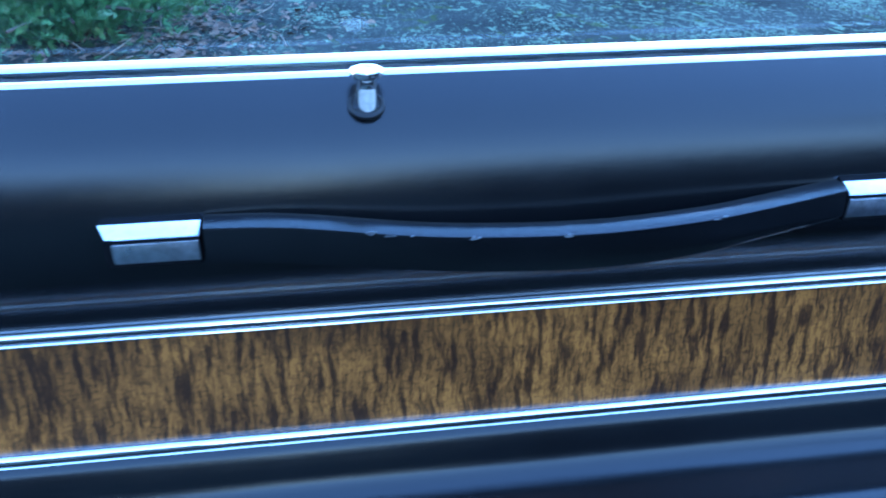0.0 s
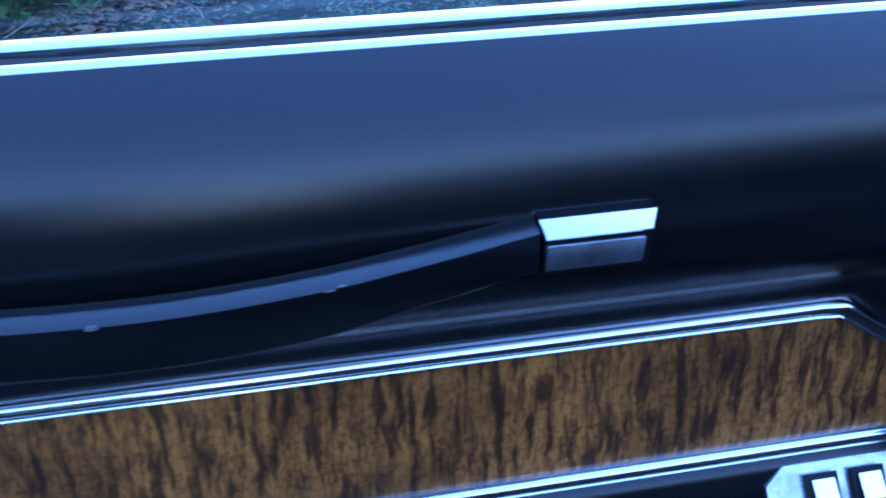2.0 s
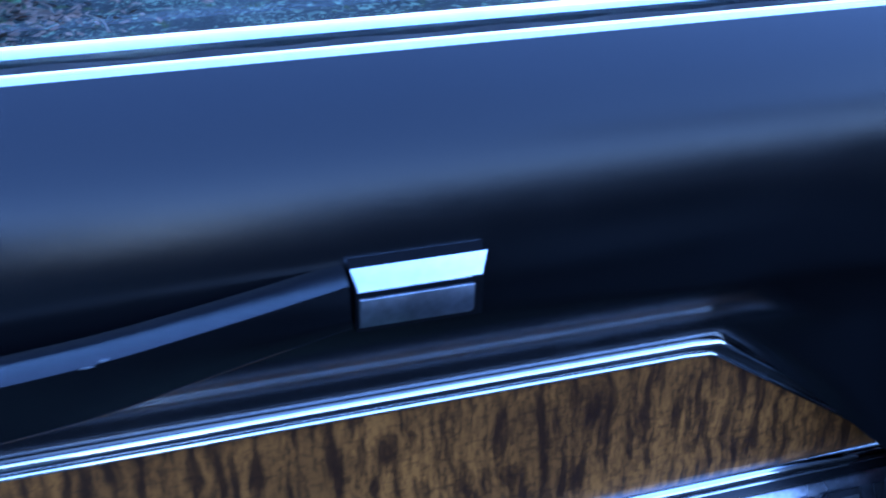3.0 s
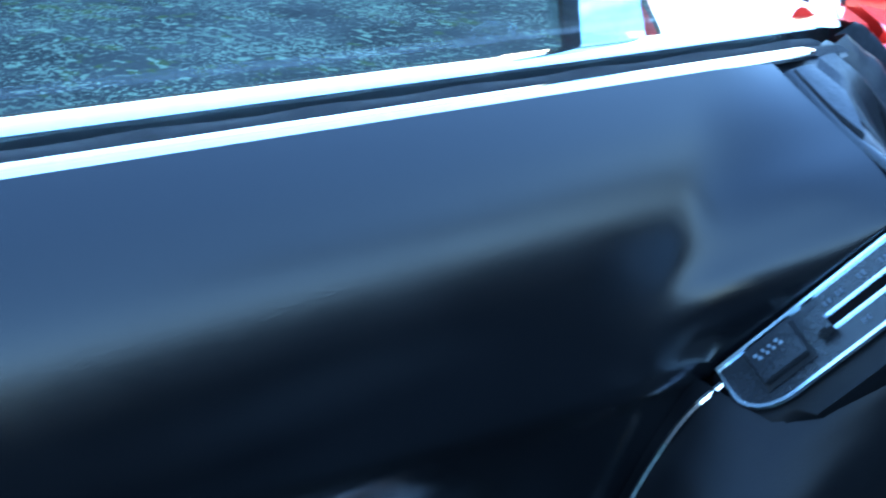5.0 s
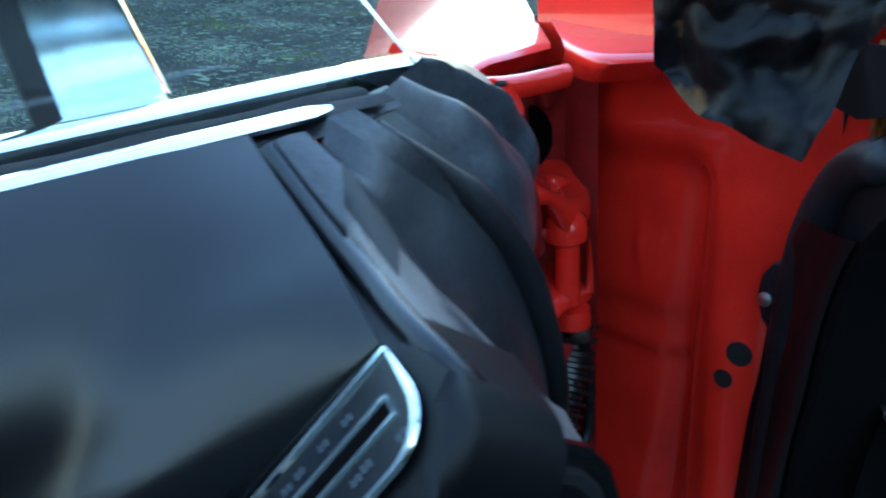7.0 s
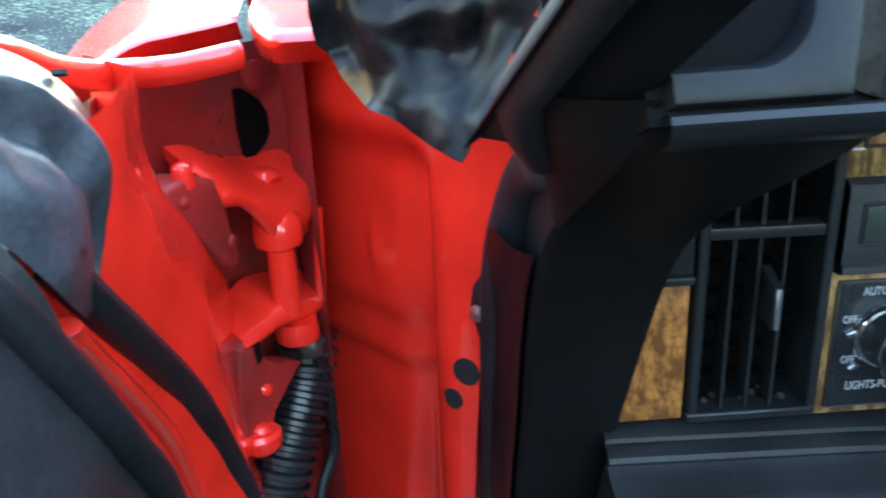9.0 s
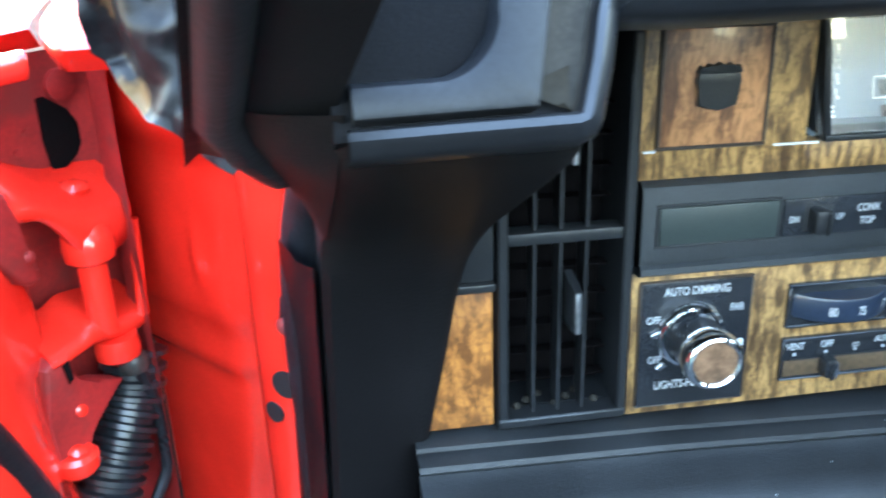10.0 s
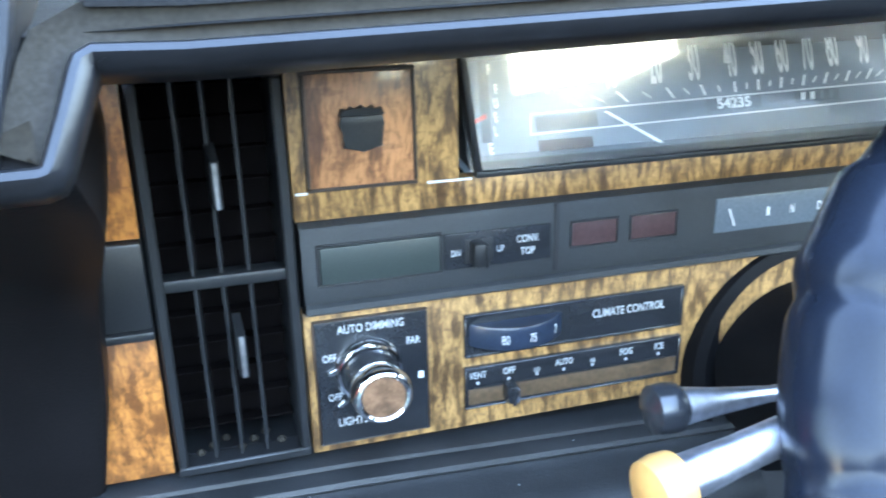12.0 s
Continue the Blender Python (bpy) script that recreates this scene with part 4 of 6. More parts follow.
sub("hinge_bolt", lathe([(0.010, 0), (0.010, 0.002), (0.006, 0.0042)], pose(0.826, 0.180, 0.8035, 12, 0, 0), 6), RED, hinge)
sub("lower_arm", pressed_arm([(0.770, 0.146, 0.713, 0.703), (0.782, 0.148, 0.714, 0.703), (0.795, 0.151, 0.715, 0.704), (0.806, 0.154, 0.718, 0.704), (0.818, 0.157, 0.716, 0.701), (0.834, 0.161, 0.712, 0.697), (0.850, 0.166, 0.709, 0.695), (0.858, 0.172, 0.709, 0.697)], 0.045, 0.010), RED, hinge, "", True, 70)
sub("lower_knuckle", lathe([(0.012, 0), (0.0155, 0.003), (0.0160, 0.010), (0.0145, 0.018)], pose(0.826, 0.165, 0.682), 24), RED, hinge)
sub("pin_nut", lathe([(0.0095, 0), (0.0108, 0.003), (0.0108, 0.010), (0.008, 0.014)], pose(0.836, 0.166, 0.667), 10), GREASE, hinge, "dark greasy pin nut")
sub("lower_bracket", prism([(0.764, 0.1435, 0.708), (0.774, 0.146, 0.712), (0.778, 0.147, 0.700), (0.786, 0.149, 0.686), (0.804, 0.1535, 0.680), (0.824, 0.159, 0.668), (0.806, 0.154, 0.660), (0.787, 0.149, 0.650), (0.786, 0.149, 0.635), (0.776, 0.146, 0.628), (0.758, 0.142, 0.634), (0.760, 0.1425, 0.676)], INTO * 0.7, 0.003, 2), REDDIM, hinge, "dusty red lower bracket, shade in its colour")
sub("bracket_boss", lathe([(0.0005, 0), (0.012, 0.001), (0.0150, 0.005), (0.0150, 0.013), (0.012, 0.016)], pose(0.772, 0.146, 0.627), 20), RED, hinge)
sub("boss_bolt", lathe([(0.0065, 0), (0.0065, 0.003), (0.003, 0.005)], pose(0.772, 0.143, 0.6425, 15, 0, 0), 6), RED, hinge)
sub("bracket_bolt", lathe([(0.0045, 0), (0.0045, 0.002), (0.002, 0.003)], aim((0.783, 0.1485, 0.668), (0.1, -1, 0.3)), 8), RED, hinge)
sub("bracket_slot", prism([(0.776, 0.1450, 0.706), (0.781, 0.1463, 0.708), (0.782, 0.1465, 0.694), (0.778, 0.1455, 0.692)], (0, -0.001, 0)), SHADEBLACK, hinge)
for x, y, z in ((0.738, 0.1355, 0.822), (0.770, 0.1430, 0.785)):
    sub("hinge_rivet", lathe([(0.004, 0), (0.004, 0.001), (0.002, 0.0022)], aim((x, y, z), (0.25, -1, 0.1)), 10), REDDIM, hinge)
tube_path = spline([(0.850, 0.186, 0.672), (0.838, 0.181, 0.640), (0.8215, 0.1755, 0.614), (0.807, 0.1718, 0.5905), (0.7928, 0.168, 0.562), (0.778, 0.160, 0.53), (0.765, 0.15, 0.49)], 109)
part("wiring_conduit", sweep(tube_path, [0.0215 + (0.0022 if k % 6 < 3 else -0.0020) for k in range(109)], 20), RUBBERSHINE, car, "corrugated black rubber wiring conduit")
part("conduit_cable", sweep(spline([(0.838, 0.163, 0.668), (0.8455, 0.164, 0.635), (0.8475, 0.164, 0.606), (0.8450, 0.1638, 0.575), (0.828, 0.159, 0.555), (0.81, 0.15, 0.52)], 24), 0.0045, 8), RUBBER, car)

# -- body pillar --
def pillar_x(y, z):
    """The pressing's face: a rounded flange, a deep valley beside it and a shallower pad towards the hinge."""
    x = 0.866
    x += 0.020 * ease((y - 0.058) / 0.040) * ease((0.850 - z) / 0.045)
    x += 0.013 * math.exp(-((y - 0.096 - 0.10 * (0.75 - z)) / 0.015) ** 2) * ease((0.840 - z) / 0.05)
    x += 0.005 * ease((y - 0.085) / 0.03) * ease((0.696 - z) / 0.014)
    x += 0.007 * ease((y - 0.085) / 0.02) * ease((0.652 - z) / 0.012)
    x -= 0.005 * math.exp(-((y - 0.047) / 0.016) ** 2)
    x -= 0.004 * math.exp(-((y - 0.026) / 0.018) ** 2 - ((z - 0.785) / 0.045) ** 2)
    x -= 0.0035 * math.exp(-((y - 0.143) / 0.007) ** 2 - ((z - 0.742) / 0.020) ** 2)
    x += 0.010 * ease((z - 0.83) / 0.12) * ease((0.13 - y) / 0.1)
    return x


zs = [0.42 + 0.0075 * k for k in range(76)]
def pillar_row(z):
    low = -0.012 - 0.068 * ease((z - 0.835) / 0.035)
    return [Vector((pillar_x(y, z), y, z)) for y in (0.235 + (low - 0.235) * k / 80 for k in range(81))]


rows = [pillar_row(z) for z in zs]
for row in rows:
    row.insert(0, row[0] + Vector((0.05, 0.004, 0)))
pillar = part("body_pillar", loft(rows), RED, car, "glossy red painted hinge pillar of the body")
sub("pillar_gap", box(0.872, 0.90, 0.240, 0.245, 0.42, 0.92, 0), DARK, pillar)
for y, z, r in ((0.0350, 0.6900, 0.0098), (0.0460, 0.6660, 0.0075)):
    x = pillar_x(y, z)
    sub("drain_hole", lathe([(r, -0.004), (r, 0.0014), (0.001, 0.0015)], aim((x + 0.0003, y, z), (-1, (pillar_x(y + 0.004, z) - pillar_x(y - 0.004, z)) / 0.008, (pillar_x(y, z + 0.004) - pillar_x(y, z - 0.004)) / 0.008)), 20), DARK, pillar)
sub("pillar_tab", prism([(0.847, 0.005, 0.776), (0.847, 0.0130, 0.765), (0.848, 0.0165, 0.750), (0.850, 0.0130, 0.731), (0.852, 0.0, 0.712), (0.847, -0.012, 0.776)], (0.008, 0, 0), 0.002), RUBBER, pillar, "black rubber tab")
sub("tab_screw", lathe([(0.0052, 0), (0.0052, 0.002), (0.002, 0.0032)], aim((0.8465, 0.0085, 0.7485), (-1, -0.1, 0.1)), 12), STEEL, pillar, "bare steel screw")
part("body_weatherstrip", sweep(spline([(0.798, -0.092, 0.872), (0.814, -0.070, 0.868), (0.831, -0.044, 0.846), (0.840, -0.023, 0.80), (0.846, -0.013, 0.74), (0.854, -0.005, 0.68), (0.860, 0.003, 0.60), (0.866, 0.010, 0.45)], 40), [0.0145 * min(1.0, ((k + 0.3) / 3) ** 0.5) for k in range(40)], 14), RUBBER, car, "thick black rubber door seal")

# -- fender and bonnet, seen past the hinge --
DASH = pose(0.91133, -0.09905, 0, 0, 0, -40.02)


def panel(x0, x1, rear, y1, zf, edge, nx=14, ny=20, spread=1.0):
    """A crowned sheet with a rolled rear edge, in the dash frame."""
    rows = []
    for i in range(nx + 1):
        x = x0 + (x1 - x0) * (i / nx) ** spread
        y0 = rear(x)
        row = [Vector((x, y0 + 0.022, zf(x, y0) - edge - 0.012)), Vector((x, y0 + 0.004, zf(x, y0) - edge)), Vector((x, y0 - 0.002, zf(x, y0) - edge * 0.55)), Vector((x, y0 + 0.001, zf(x, y0) - edge * 0.2)), Vector((x, y0 + 0.010, zf(x, y0)))]
        row += [Vector((x, y0 + 0.010 + (y1 - y0 - 0.01) * k / ny, zf(x, y0 + (y1 - y0) * k / ny))) for k in range(1, ny + 1)]
        rows.append(row)
    return loft(rows)


fender = part("front_fender", panel(-0.400, -0.2500, lambda x: 0.088 + 0.95 * max(0.0, x + 0.315), 1.5, lambda x, y: 0.912 - 0.9 * max(0, -0.300 - x) ** 1.2 + 0.016 * ease((y - 0.12) / 0.3), 0.007, 16, 24), RED, car, "glossy red front fender", True, 85)
fender.matrix_basis = DASH
sub("fender_side", loft([[Vector((-0.400 - 0.02 * math.sin(math.pi * k / 8), y, 0.86 - 0.66 * k / 8)) for k in range(9)] for y in (0.125, 0.4, 0.8, 1.2, 1.5)]), RED, fender)


def bonnet_z(x, y):
    return 0.913 + 0.022 * ease((y - 0.10) / 0.3) + 0.02 * ease((x + 0.2) / 0.5)


def bonnet_rear(x):
    """The rear edge: a rounded tongue at the corner, then forward along the cowl."""
    return 0.086 + 0.052 * max(0.0, (-0.222 - x) / 0.0195) ** 2 + 2.7 * max(0.0, min(x, -0.085) + 0.178)


bonnet = part("bonnet", panel(-0.2415, 0.9, bonnet_rear, 1.5, bonnet_z, 0.011, 70, 24, 2.2), RED, car, "glossy red bonnet with rolled rear edge", True, 85)
bonnet.matrix_basis = DASH
part("inner_panel", box(0.0, 0.9, 0.16, 0.5, 0.45, 0.90, 0.01), DARK, car).matrix_basis = DASH
part("cowl_side", loft([[Vector((-0.213, 0.158, z)), Vector((-0.228, 0.178, z)), Vector((-0.237, 0.26, z)), Vector((-0.235, 0.5, z))] for z in (0.45, 0.7, 0.894)]), REDDIM, car).matrix_basis = DASH

# crumpled sheeting at the foot of the windscreen post
rows = []
for i in range(64):
    t = i / 63
    row = []
    for k in range(56):
        s = k / 55
        p = Vector((-0.205 + 0.073 * s + 0.090 * t * s, 0.040 - 0.104 * s + 0.05 * t, 0.918 - 0.033 * s + 0.16 * t - 0.012 * math.sin(3 * s)))
        p += Vector((0, 0.040, -0.016)) * s * (1 - t) ** 2
        q = p * 28
        crumple = Vector((noise.noise(q), noise.noise(q + Vector((9, 0, 0))), noise.noise(q + Vector((0, 9, 0)))))
        fold = Vector((-0.3, -1, 0.3)) * (0.030 * abs(noise.noise(p * 17 + Vector((2, 5, 1)))) + 0.011 * abs(noise.noise(p * 38)) + 0.002 * abs(noise.noise(p * 80)))
        row.append(p + crumple * 0.010 + fold + Vector((0.002, 0.010, -0.002)))
    rows.append(row)
sheeting = part("post_sheeting", loft(rows), SHEETING, car, "crumpled black sheeting with yellowed patches")
sheeting.matrix_basis = DASH

# door mirror
def mirror_quad(x0, x1, y, z0, z1, dx0=-0.18, dx1=-0.36):
    """A leaning four-sided outline: its sides lean back as they rise."""
    return [(x0 + dx0 * (z0 - 0.95), y - 0.1 * (x0 - 0.43), z0), (x1 + dx1 * (z0 - 0.95), y - 0.1 * (x1 - 0.43), z0), (x1 + dx1 * (z1 - 0.95), y - 0.1 * (x1 - 0.43) - 0.004, z1), (x0 + dx0 * (z1 - 0.95), y - 0.1 * (x0 - 0.43) - 0.004, z1)]


mirror = part("door_mirror", prism(mirror_quad(0.4235, 0.4850, 0.1150, 0.944, 1.035), (0.008, 0.018, 0), 0.004, 2), CHROME, car, "chrome door mirror behind the window")
sub("mirror_glass", prism(mirror_quad(0.4365, 0.4815, 0.1125, 0.940, 1.030), (0.0, 0.002, 0)), BLUECHROME, mirror, "sky-reflecting mirror glass")
sub("mirror_edge", prism(mirror_quad(0.4245, 0.4360, 0.1115, 0.940, 1.032, -0.18, -0.18), (0.0, 0.003, 0)), DARK, mirror)

# ---- dashboard ----
SHEAR = Matrix(((1, 0, 0, 0), (0, 1, 0, 0), (-0.03, 0, 1, 0), (0, 0, 0, 1)))


def dpart(name, bm, mat, parent=None, label="", smooth=True):
    """A dashboard part in the dash frame: under the car, or under another part of it."""
    bm.transform(SHEAR)
    ob = part(name, bm, mat, parent or car, label, smooth)
    if parent is None:
        ob.matrix_basis = DASH
    return ob


def facing(x, y, z):
    """A pose on the dash face: x right, y up the face, z towards the driver."""
    return SHEAR @ Matrix.Translation((x, y, z)) @ Euler((math.pi / 2, 0, 0)).to_matrix().to_4x4()


def ring_plate(x0, x1, z0, z1, y0, y1, t, bevel=0.0006):
    """A frame of four bars."""
    return join(box(x0, x1, y0, y1, z1 - t, z1, bevel, 1), box(x0, x1, y0, y1, z0, z0 + t, bevel, 1), box(x0, x0 + t, y0, y1, z0 + t, z1 - t, bevel, 1), box(x1 - t, x1, y0, y1, z0 + t, z1 - t, bevel, 1))


RIGHT = 0.95
dash = dpart("dashboard", join(box(-0.082, -0.0025, 0.03, 0.05, 0.30, 0.945, 0), box(-0.0025, RIGHT, 0.05, 0.07, 0.60, 0.955, 0)), DARK, None, "black dashboard with walnut veneer panels")

# veneer panels
dpart("upper_veneer", join(box(0.0775, 0.174, 0.0015, 0.012, 0.8345, 0.924, 0.0006), box(0.174, RIGHT, 0.0015, 0.012, 0.8345, 0.8515, 0.0006)), VENEER, dash, "golden walnut veneer")
dpart("lower_veneer", box(0.0775, 0.43, 0.0015, 0.012, 0.684, 0.7785, 0.0008), VENEER, dash, "golden walnut veneer")
dpart("side_veneer", box(-0.075, -0.0042, 0.001, 0.01, 0.688, 0.778, 0.0006), VENEERWARM, dash, "warm orange walnut veneer")
dpart("side_veneer", box(-0.075, -0.0042, 0.001, 0.01, 0.835, 0.925, 0.0006), VENEERWARM, dash)
dpart("side_block", join(box(-0.075, -0.004, -0.003, 0.01, 0.7835, 0.834, 0.002), box(-0.075, -0.004, -0.006, 0.01, 0.7785, 0.7835, 0.001)), PLASTIC, dash)
for x0, x1 in ((0.079, 0.0855), (0.1545, 0.181)):
    dpart("pinstripe", box(x0, x1, 0.0, 0.003, 0.8505, 0.8514, 0), PALE, dash)

# emblem plaque
plaque = dpart("emblem_plaque", box(0.0875, 0.1465, -0.0005, 0.006, 0.8535, 0.9165, 0.0008), VENEERRED, None, "reddish walnut plaque with a dark emblem")
dpart("plaque_frame", ring_plate(0.0855, 0.1485, 0.8515, 0.9185, -0.001, 0.004, 0.0022), BROWN, plaque)
cx, cz = 0.1175, 0.8875
shield = [(-0.0115, 0.006), (0.0115, 0.006), (0.0125, 0.001), (0.0108, -0.004), (0.0108, -0.0115), (0.004, -0.0125), (0, -0.0145), (-0.004, -0.0125), (-0.0108, -0.0115), (-0.0108, -0.004), (-0.0125, 0.001)]
crown = [(-0.0125, 0.006), (-0.011, 0.0098), (-0.008, 0.0088), (-0.006, 0.0108), (-0.003, 0.0094), (0, 0.0114), (0.003, 0.0094), (0.006, 0.0108), (0.008, 0.0088), (0.011, 0.0098), (0.0125, 0.006)]
dpart("emblem", join(prism([(cx + a, -0.0038, cz + b) for a, b in shield], (0, 0.004, 0), 0.0006), prism([(cx + a, -0.0044, cz + b) for a, b in crown], (0, 0.004, 0), 0.0005)), PLASTIC, plaque, "plain dark shield emblem")

# air vent
vent = dpart("air_vent", join(ring_plate(-0.002, 0.076, 0.686, 0.923, -0.003, 0.012, 0.0062, 0.0012), box(0.004, 0.070, -0.001, 0.012, 0.8025, 0.8095, 0.001), box(-0.0015, 0.0755, 0.012, 0.046, 0.687, 0.692, 0), box(-0.0015, 0.0755, 0.012, 0.046, 0.917, 0.922, 0), box(-0.0015, 0.003, 0.012, 0.046, 0.692, 0.917, 0), box(0.071, 0.0755, 0.012, 0.046, 0.692, 0.917, 0), box(-0.0015, 0.0755, 0.046, 0.0485, 0.687, 0.922, 0)), PLASTIC, None, "black air vent with upright vanes")
TABS = ((0.0345, 0.8665), (0.0385, 0.7670))
for z0, z1 in ((0.692, 0.803), (0.809, 0.917)):
    for k in range(3):
        x = 0.0203 + 0.0150 * k
        dpart("vane", prism([(x - 0.0009, 0.003, z0), (x + 0.0009, 0.003, z0), (x + 0.0035, 0.024, z0), (x + 0.0017, 0.024, z0)], (0, 0, z1 - z0)), PLASTIC, vent, "", False)
    for k in range(6):
        z = z0 + (z1 - z0) * (k + 0.6) / 6
        # cross vanes blackened for the shade deep in the vent
        dpart("cross_vane", box(0.004, 0.070, 0.022, 0.030, z - 0.0005, z + 0.0005, 0), SHADEBLACK, vent, "", False)
for x, z in TABS:
    dpart("vent_tab", prism([(x - 0.0005, -0.014, z + 0.011), (x - 0.0005, 0.006, z + 0.016), (x - 0.0005, 0.006, z - 0.016), (x - 0.0005, -0.014, z - 0.0145)], (0.005, 0, 0), 0.0006), PLASTIC, vent)
    dpart("tab_edge", box(x + 0.0006, x + 0.0034, -0.0152, -0.0136, z - 0.0145, z + 0.0105, 0.0004, 1), STEEL, vent, "bright tab edge")
# black sheet before the back wall paints the vent's inner shade
dpart("vent_shade", box(0.003, 0.071, 0.0415, 0.0452, 0.692, 0.917, 0), SHADEBLACK, vent)
for k in range(7):
    dpart("vent_debris", lathe([(0.0025, 0), (0.003, 0.002), (0.001, 0.004)], pose(0.012 + 0.008 * k, 0.010 + 0.006 * (k % 3), 0.6915), 6), DUSTGROOVE, vent)

# strip between the veneers
strip = dpart("switch_strip", loft([[Vector((x, y, z)) for y, z in ((0.012, 0.8345), (0.0, 0.8340), (-0.004, 0.8322), (-0.0052, 0.8295), (-0.0052, 0.7890), (-0.0046, 0.7865), (-0.0075, 0.7850), (-0.0080, 0.7815), (-0.004, 0.7790), (0.012, 0.7785))] for x in (0.0785, 0.0795, 0.3, 0.6, RIGHT)]), STRIPVINYL, None, "black grained strip between the veneers")
dpart("blank_plate", join(box(0.0885, 0.1585, -0.0068, -0.003, 0.7985, 0.8205, 0.0005)), GREENBLACK, strip)
dpart("blank_frame", ring_plate(0.0865, 0.1605, 0.7965, 0.8225, -0.0062, -0.003, 0.0018), DARK, strip)
dpart("top_switch_plate", join(box(0.1615, 0.2285, -0.0070, -0.003, 0.7985, 0.8205, 0.0004)), GLOSS, strip)
dpart("switch_slot", box(0.174, 0.1915, -0.0074, -0.006, 0.801, 0.8165, 0.0004), DARK, strip)
dpart("top_switch", join(box(0.1765, 0.1845, -0.0165, -0.006, 0.8015, 0.816, 0.0014), box(0.1835, 0.1855, -0.0180, -0.012, 0.8015, 0.8155, 0.0006)), PLASTIC, strip, "small black toggle")
for body, x, z, s in (("DN", 0.168, 0.8085, 0.0055), ("UP", 0.196, 0.8085, 0.0055), ("CONV.", 0.2135, 0.8130, 0.0066), ("TOP", 0.2135, 0.8050, 0.0066)):
    letters(body, s, facing(x, -0.0074, z), 0.72, parent=strip)
for x0, x1 in ((0.2435, 0.2735), (0.2840, 0.3150)):
    dpart("warning_lamp", box(x0, x1, -0.0058, -0.0045, 0.8035, 0.8185, 0.0003), REDLENS, strip, "dark red warning lamp lens")
    dpart("lamp_frame", ring_plate(x0 - 0.0015, x1 + 0.0015, 0.802, 0.820, -0.0066, -0.0045, 0.0014), DARK, strip)
dpart("strip_joint", box(0.2315, 0.2345, -0.0062, -0.004, 0.789, 0.832, 0.0003), DARK, strip)
dpart("gear_window", box(0.3440, 0.56, -0.0062, -0.004, 0.8005, 0.8235, 0.0004), GEARFACE, strip, "pale gear selector window")
for body, x in (("R", 0.3835), ("N", 0.4020), ("DRIVE", 0.428)):
    letters(body, 0.0085, facing(x, -0.0066, 0.8115), 0.55, parent=strip, mat=PALE)
dpart("gear_pointer", prism([(0.3525, -0.0066, 0.8165), (0.3540, -0.0066, 0.8165), (0.3590, -0.0066, 0.8045), (0.3575, -0.0066, 0.8045)], (0, -0.0004, 0)), WHITE, strip)

# instrument
gauge = dpart("speedometer", loft([[Vector((x, y, z)) for y, z in ((0.0603, 0.930), (0.0368, 0.880), (0.0255, 0.856), (0.004, 0.8535))] for x in (0.178, 0.3, 0.6, RIGHT)]), GAUGEFACE, None, "wide speedometer behind a sloping glass")
dpart("gauge_bezel", join(
    prism([(0.1735, -0.002, 0.924), (0.1775, -0.002, 0.924), (0.1875, -0.002, 0.8515), (0.1835, -0.002, 0.8515)], (0, 0.045, 0), 0.0006),
    prism([(0.1835, -0.0025, 0.8515), (RIGHT, -0.0025, 0.8515), (RIGHT, -0.0025, 0.8550), (0.1835, -0.0025, 0.8550)], (0, 0.02, 0), 0.0006)), PLASTIC, gauge)
lens = dpart("gauge_glass", prism([(0.180, 0.0, 0.8555), (RIGHT, 0.0, 0.8555), (RIGHT, 0.0128, 0.9275), (0.175, 0.0128, 0.9275)], (0, 0.0015, -0.0003)), LENSGLASS, gauge, "sloping clear instrument glass")
lens.visible_shadow = False


def on_gauge(x, z):
    """A pose on the sloping dial: z measured up the dash."""
    y = 0.0255 + (z - 0.856) * 0.47 - 0.0012
    return SHEAR @ Matrix.Translation((x, y, z)) @ Euler((math.pi / 2 - 0.4394, 0, 0)).to_matrix().to_4x4()


for body, x, z in (("0", 0.2455, 0.8997), ("10", 0.290, 0.9005), ("20", 0.323, 0.9012), ("30", 0.3512, 0.9016), ("40", 0.3796, 0.9022), ("50", 0.4004, 0.9027), ("60", 0.4203, 0.9028), ("70", 0.4406, 0.9034), ("80", 0.4615, 0.9046), ("90", 0.4873, 0.9049), ("100", 0.512, 0.9055)):
    letters(body, 0.041, on_gauge(x, z), 0.235, "numeral", gauge, DIALWHITE, fat=0.0005)


def dial_bar(x, z, w, h, lean=0.0, mat=None, name="dial_mark", tilt=0.0, lift=0.0):
    bm = prism([(-w / 2 - lean, -h / 2 - tilt, 0), (w / 2 - lean, -h / 2 + tilt, 0), (w / 2 + lean, h / 2 + tilt, 0), (-w / 2 + lean, h / 2 - tilt, 0)], (0, 0, 0.0002))
    bm.transform(on_gauge(x, z) @ Matrix.Translation((0, 0, lift)))
    part(name, bm, mat or DIALWHITE, gauge, "", False)


for k in range(23):
    v = 5.0 * k
    x = 0.262 + 0.00345 * min(v, 20) + 0.00245 * max(0, min(v, 40) - 20) + 0.00182 * max(0, v - 40)
    lean = -0.0048 + 0.0048 * min(v, 40) / 40 if v < 40 else 0.0024 * (v - 40) / 50
    dial_bar(x, 0.8827 + 0.00004 * min(v, 100), 0.0013 if k % 2 else 0.0020, 0.0042 if k % 2 else 0.0072, lean)
dial_bar(0.4317, 0.8798, 0.40, 0.0009, 0, None, "dial_line", 0.0030)
dial_bar(0.4297, 0.8690, 0.40, 0.0009, 0, None, "dial_line", 0.0035)
dial_bar(0.2310, 0.8712, 0.0009, 0.0110, 0.0008, None, "dial_line")
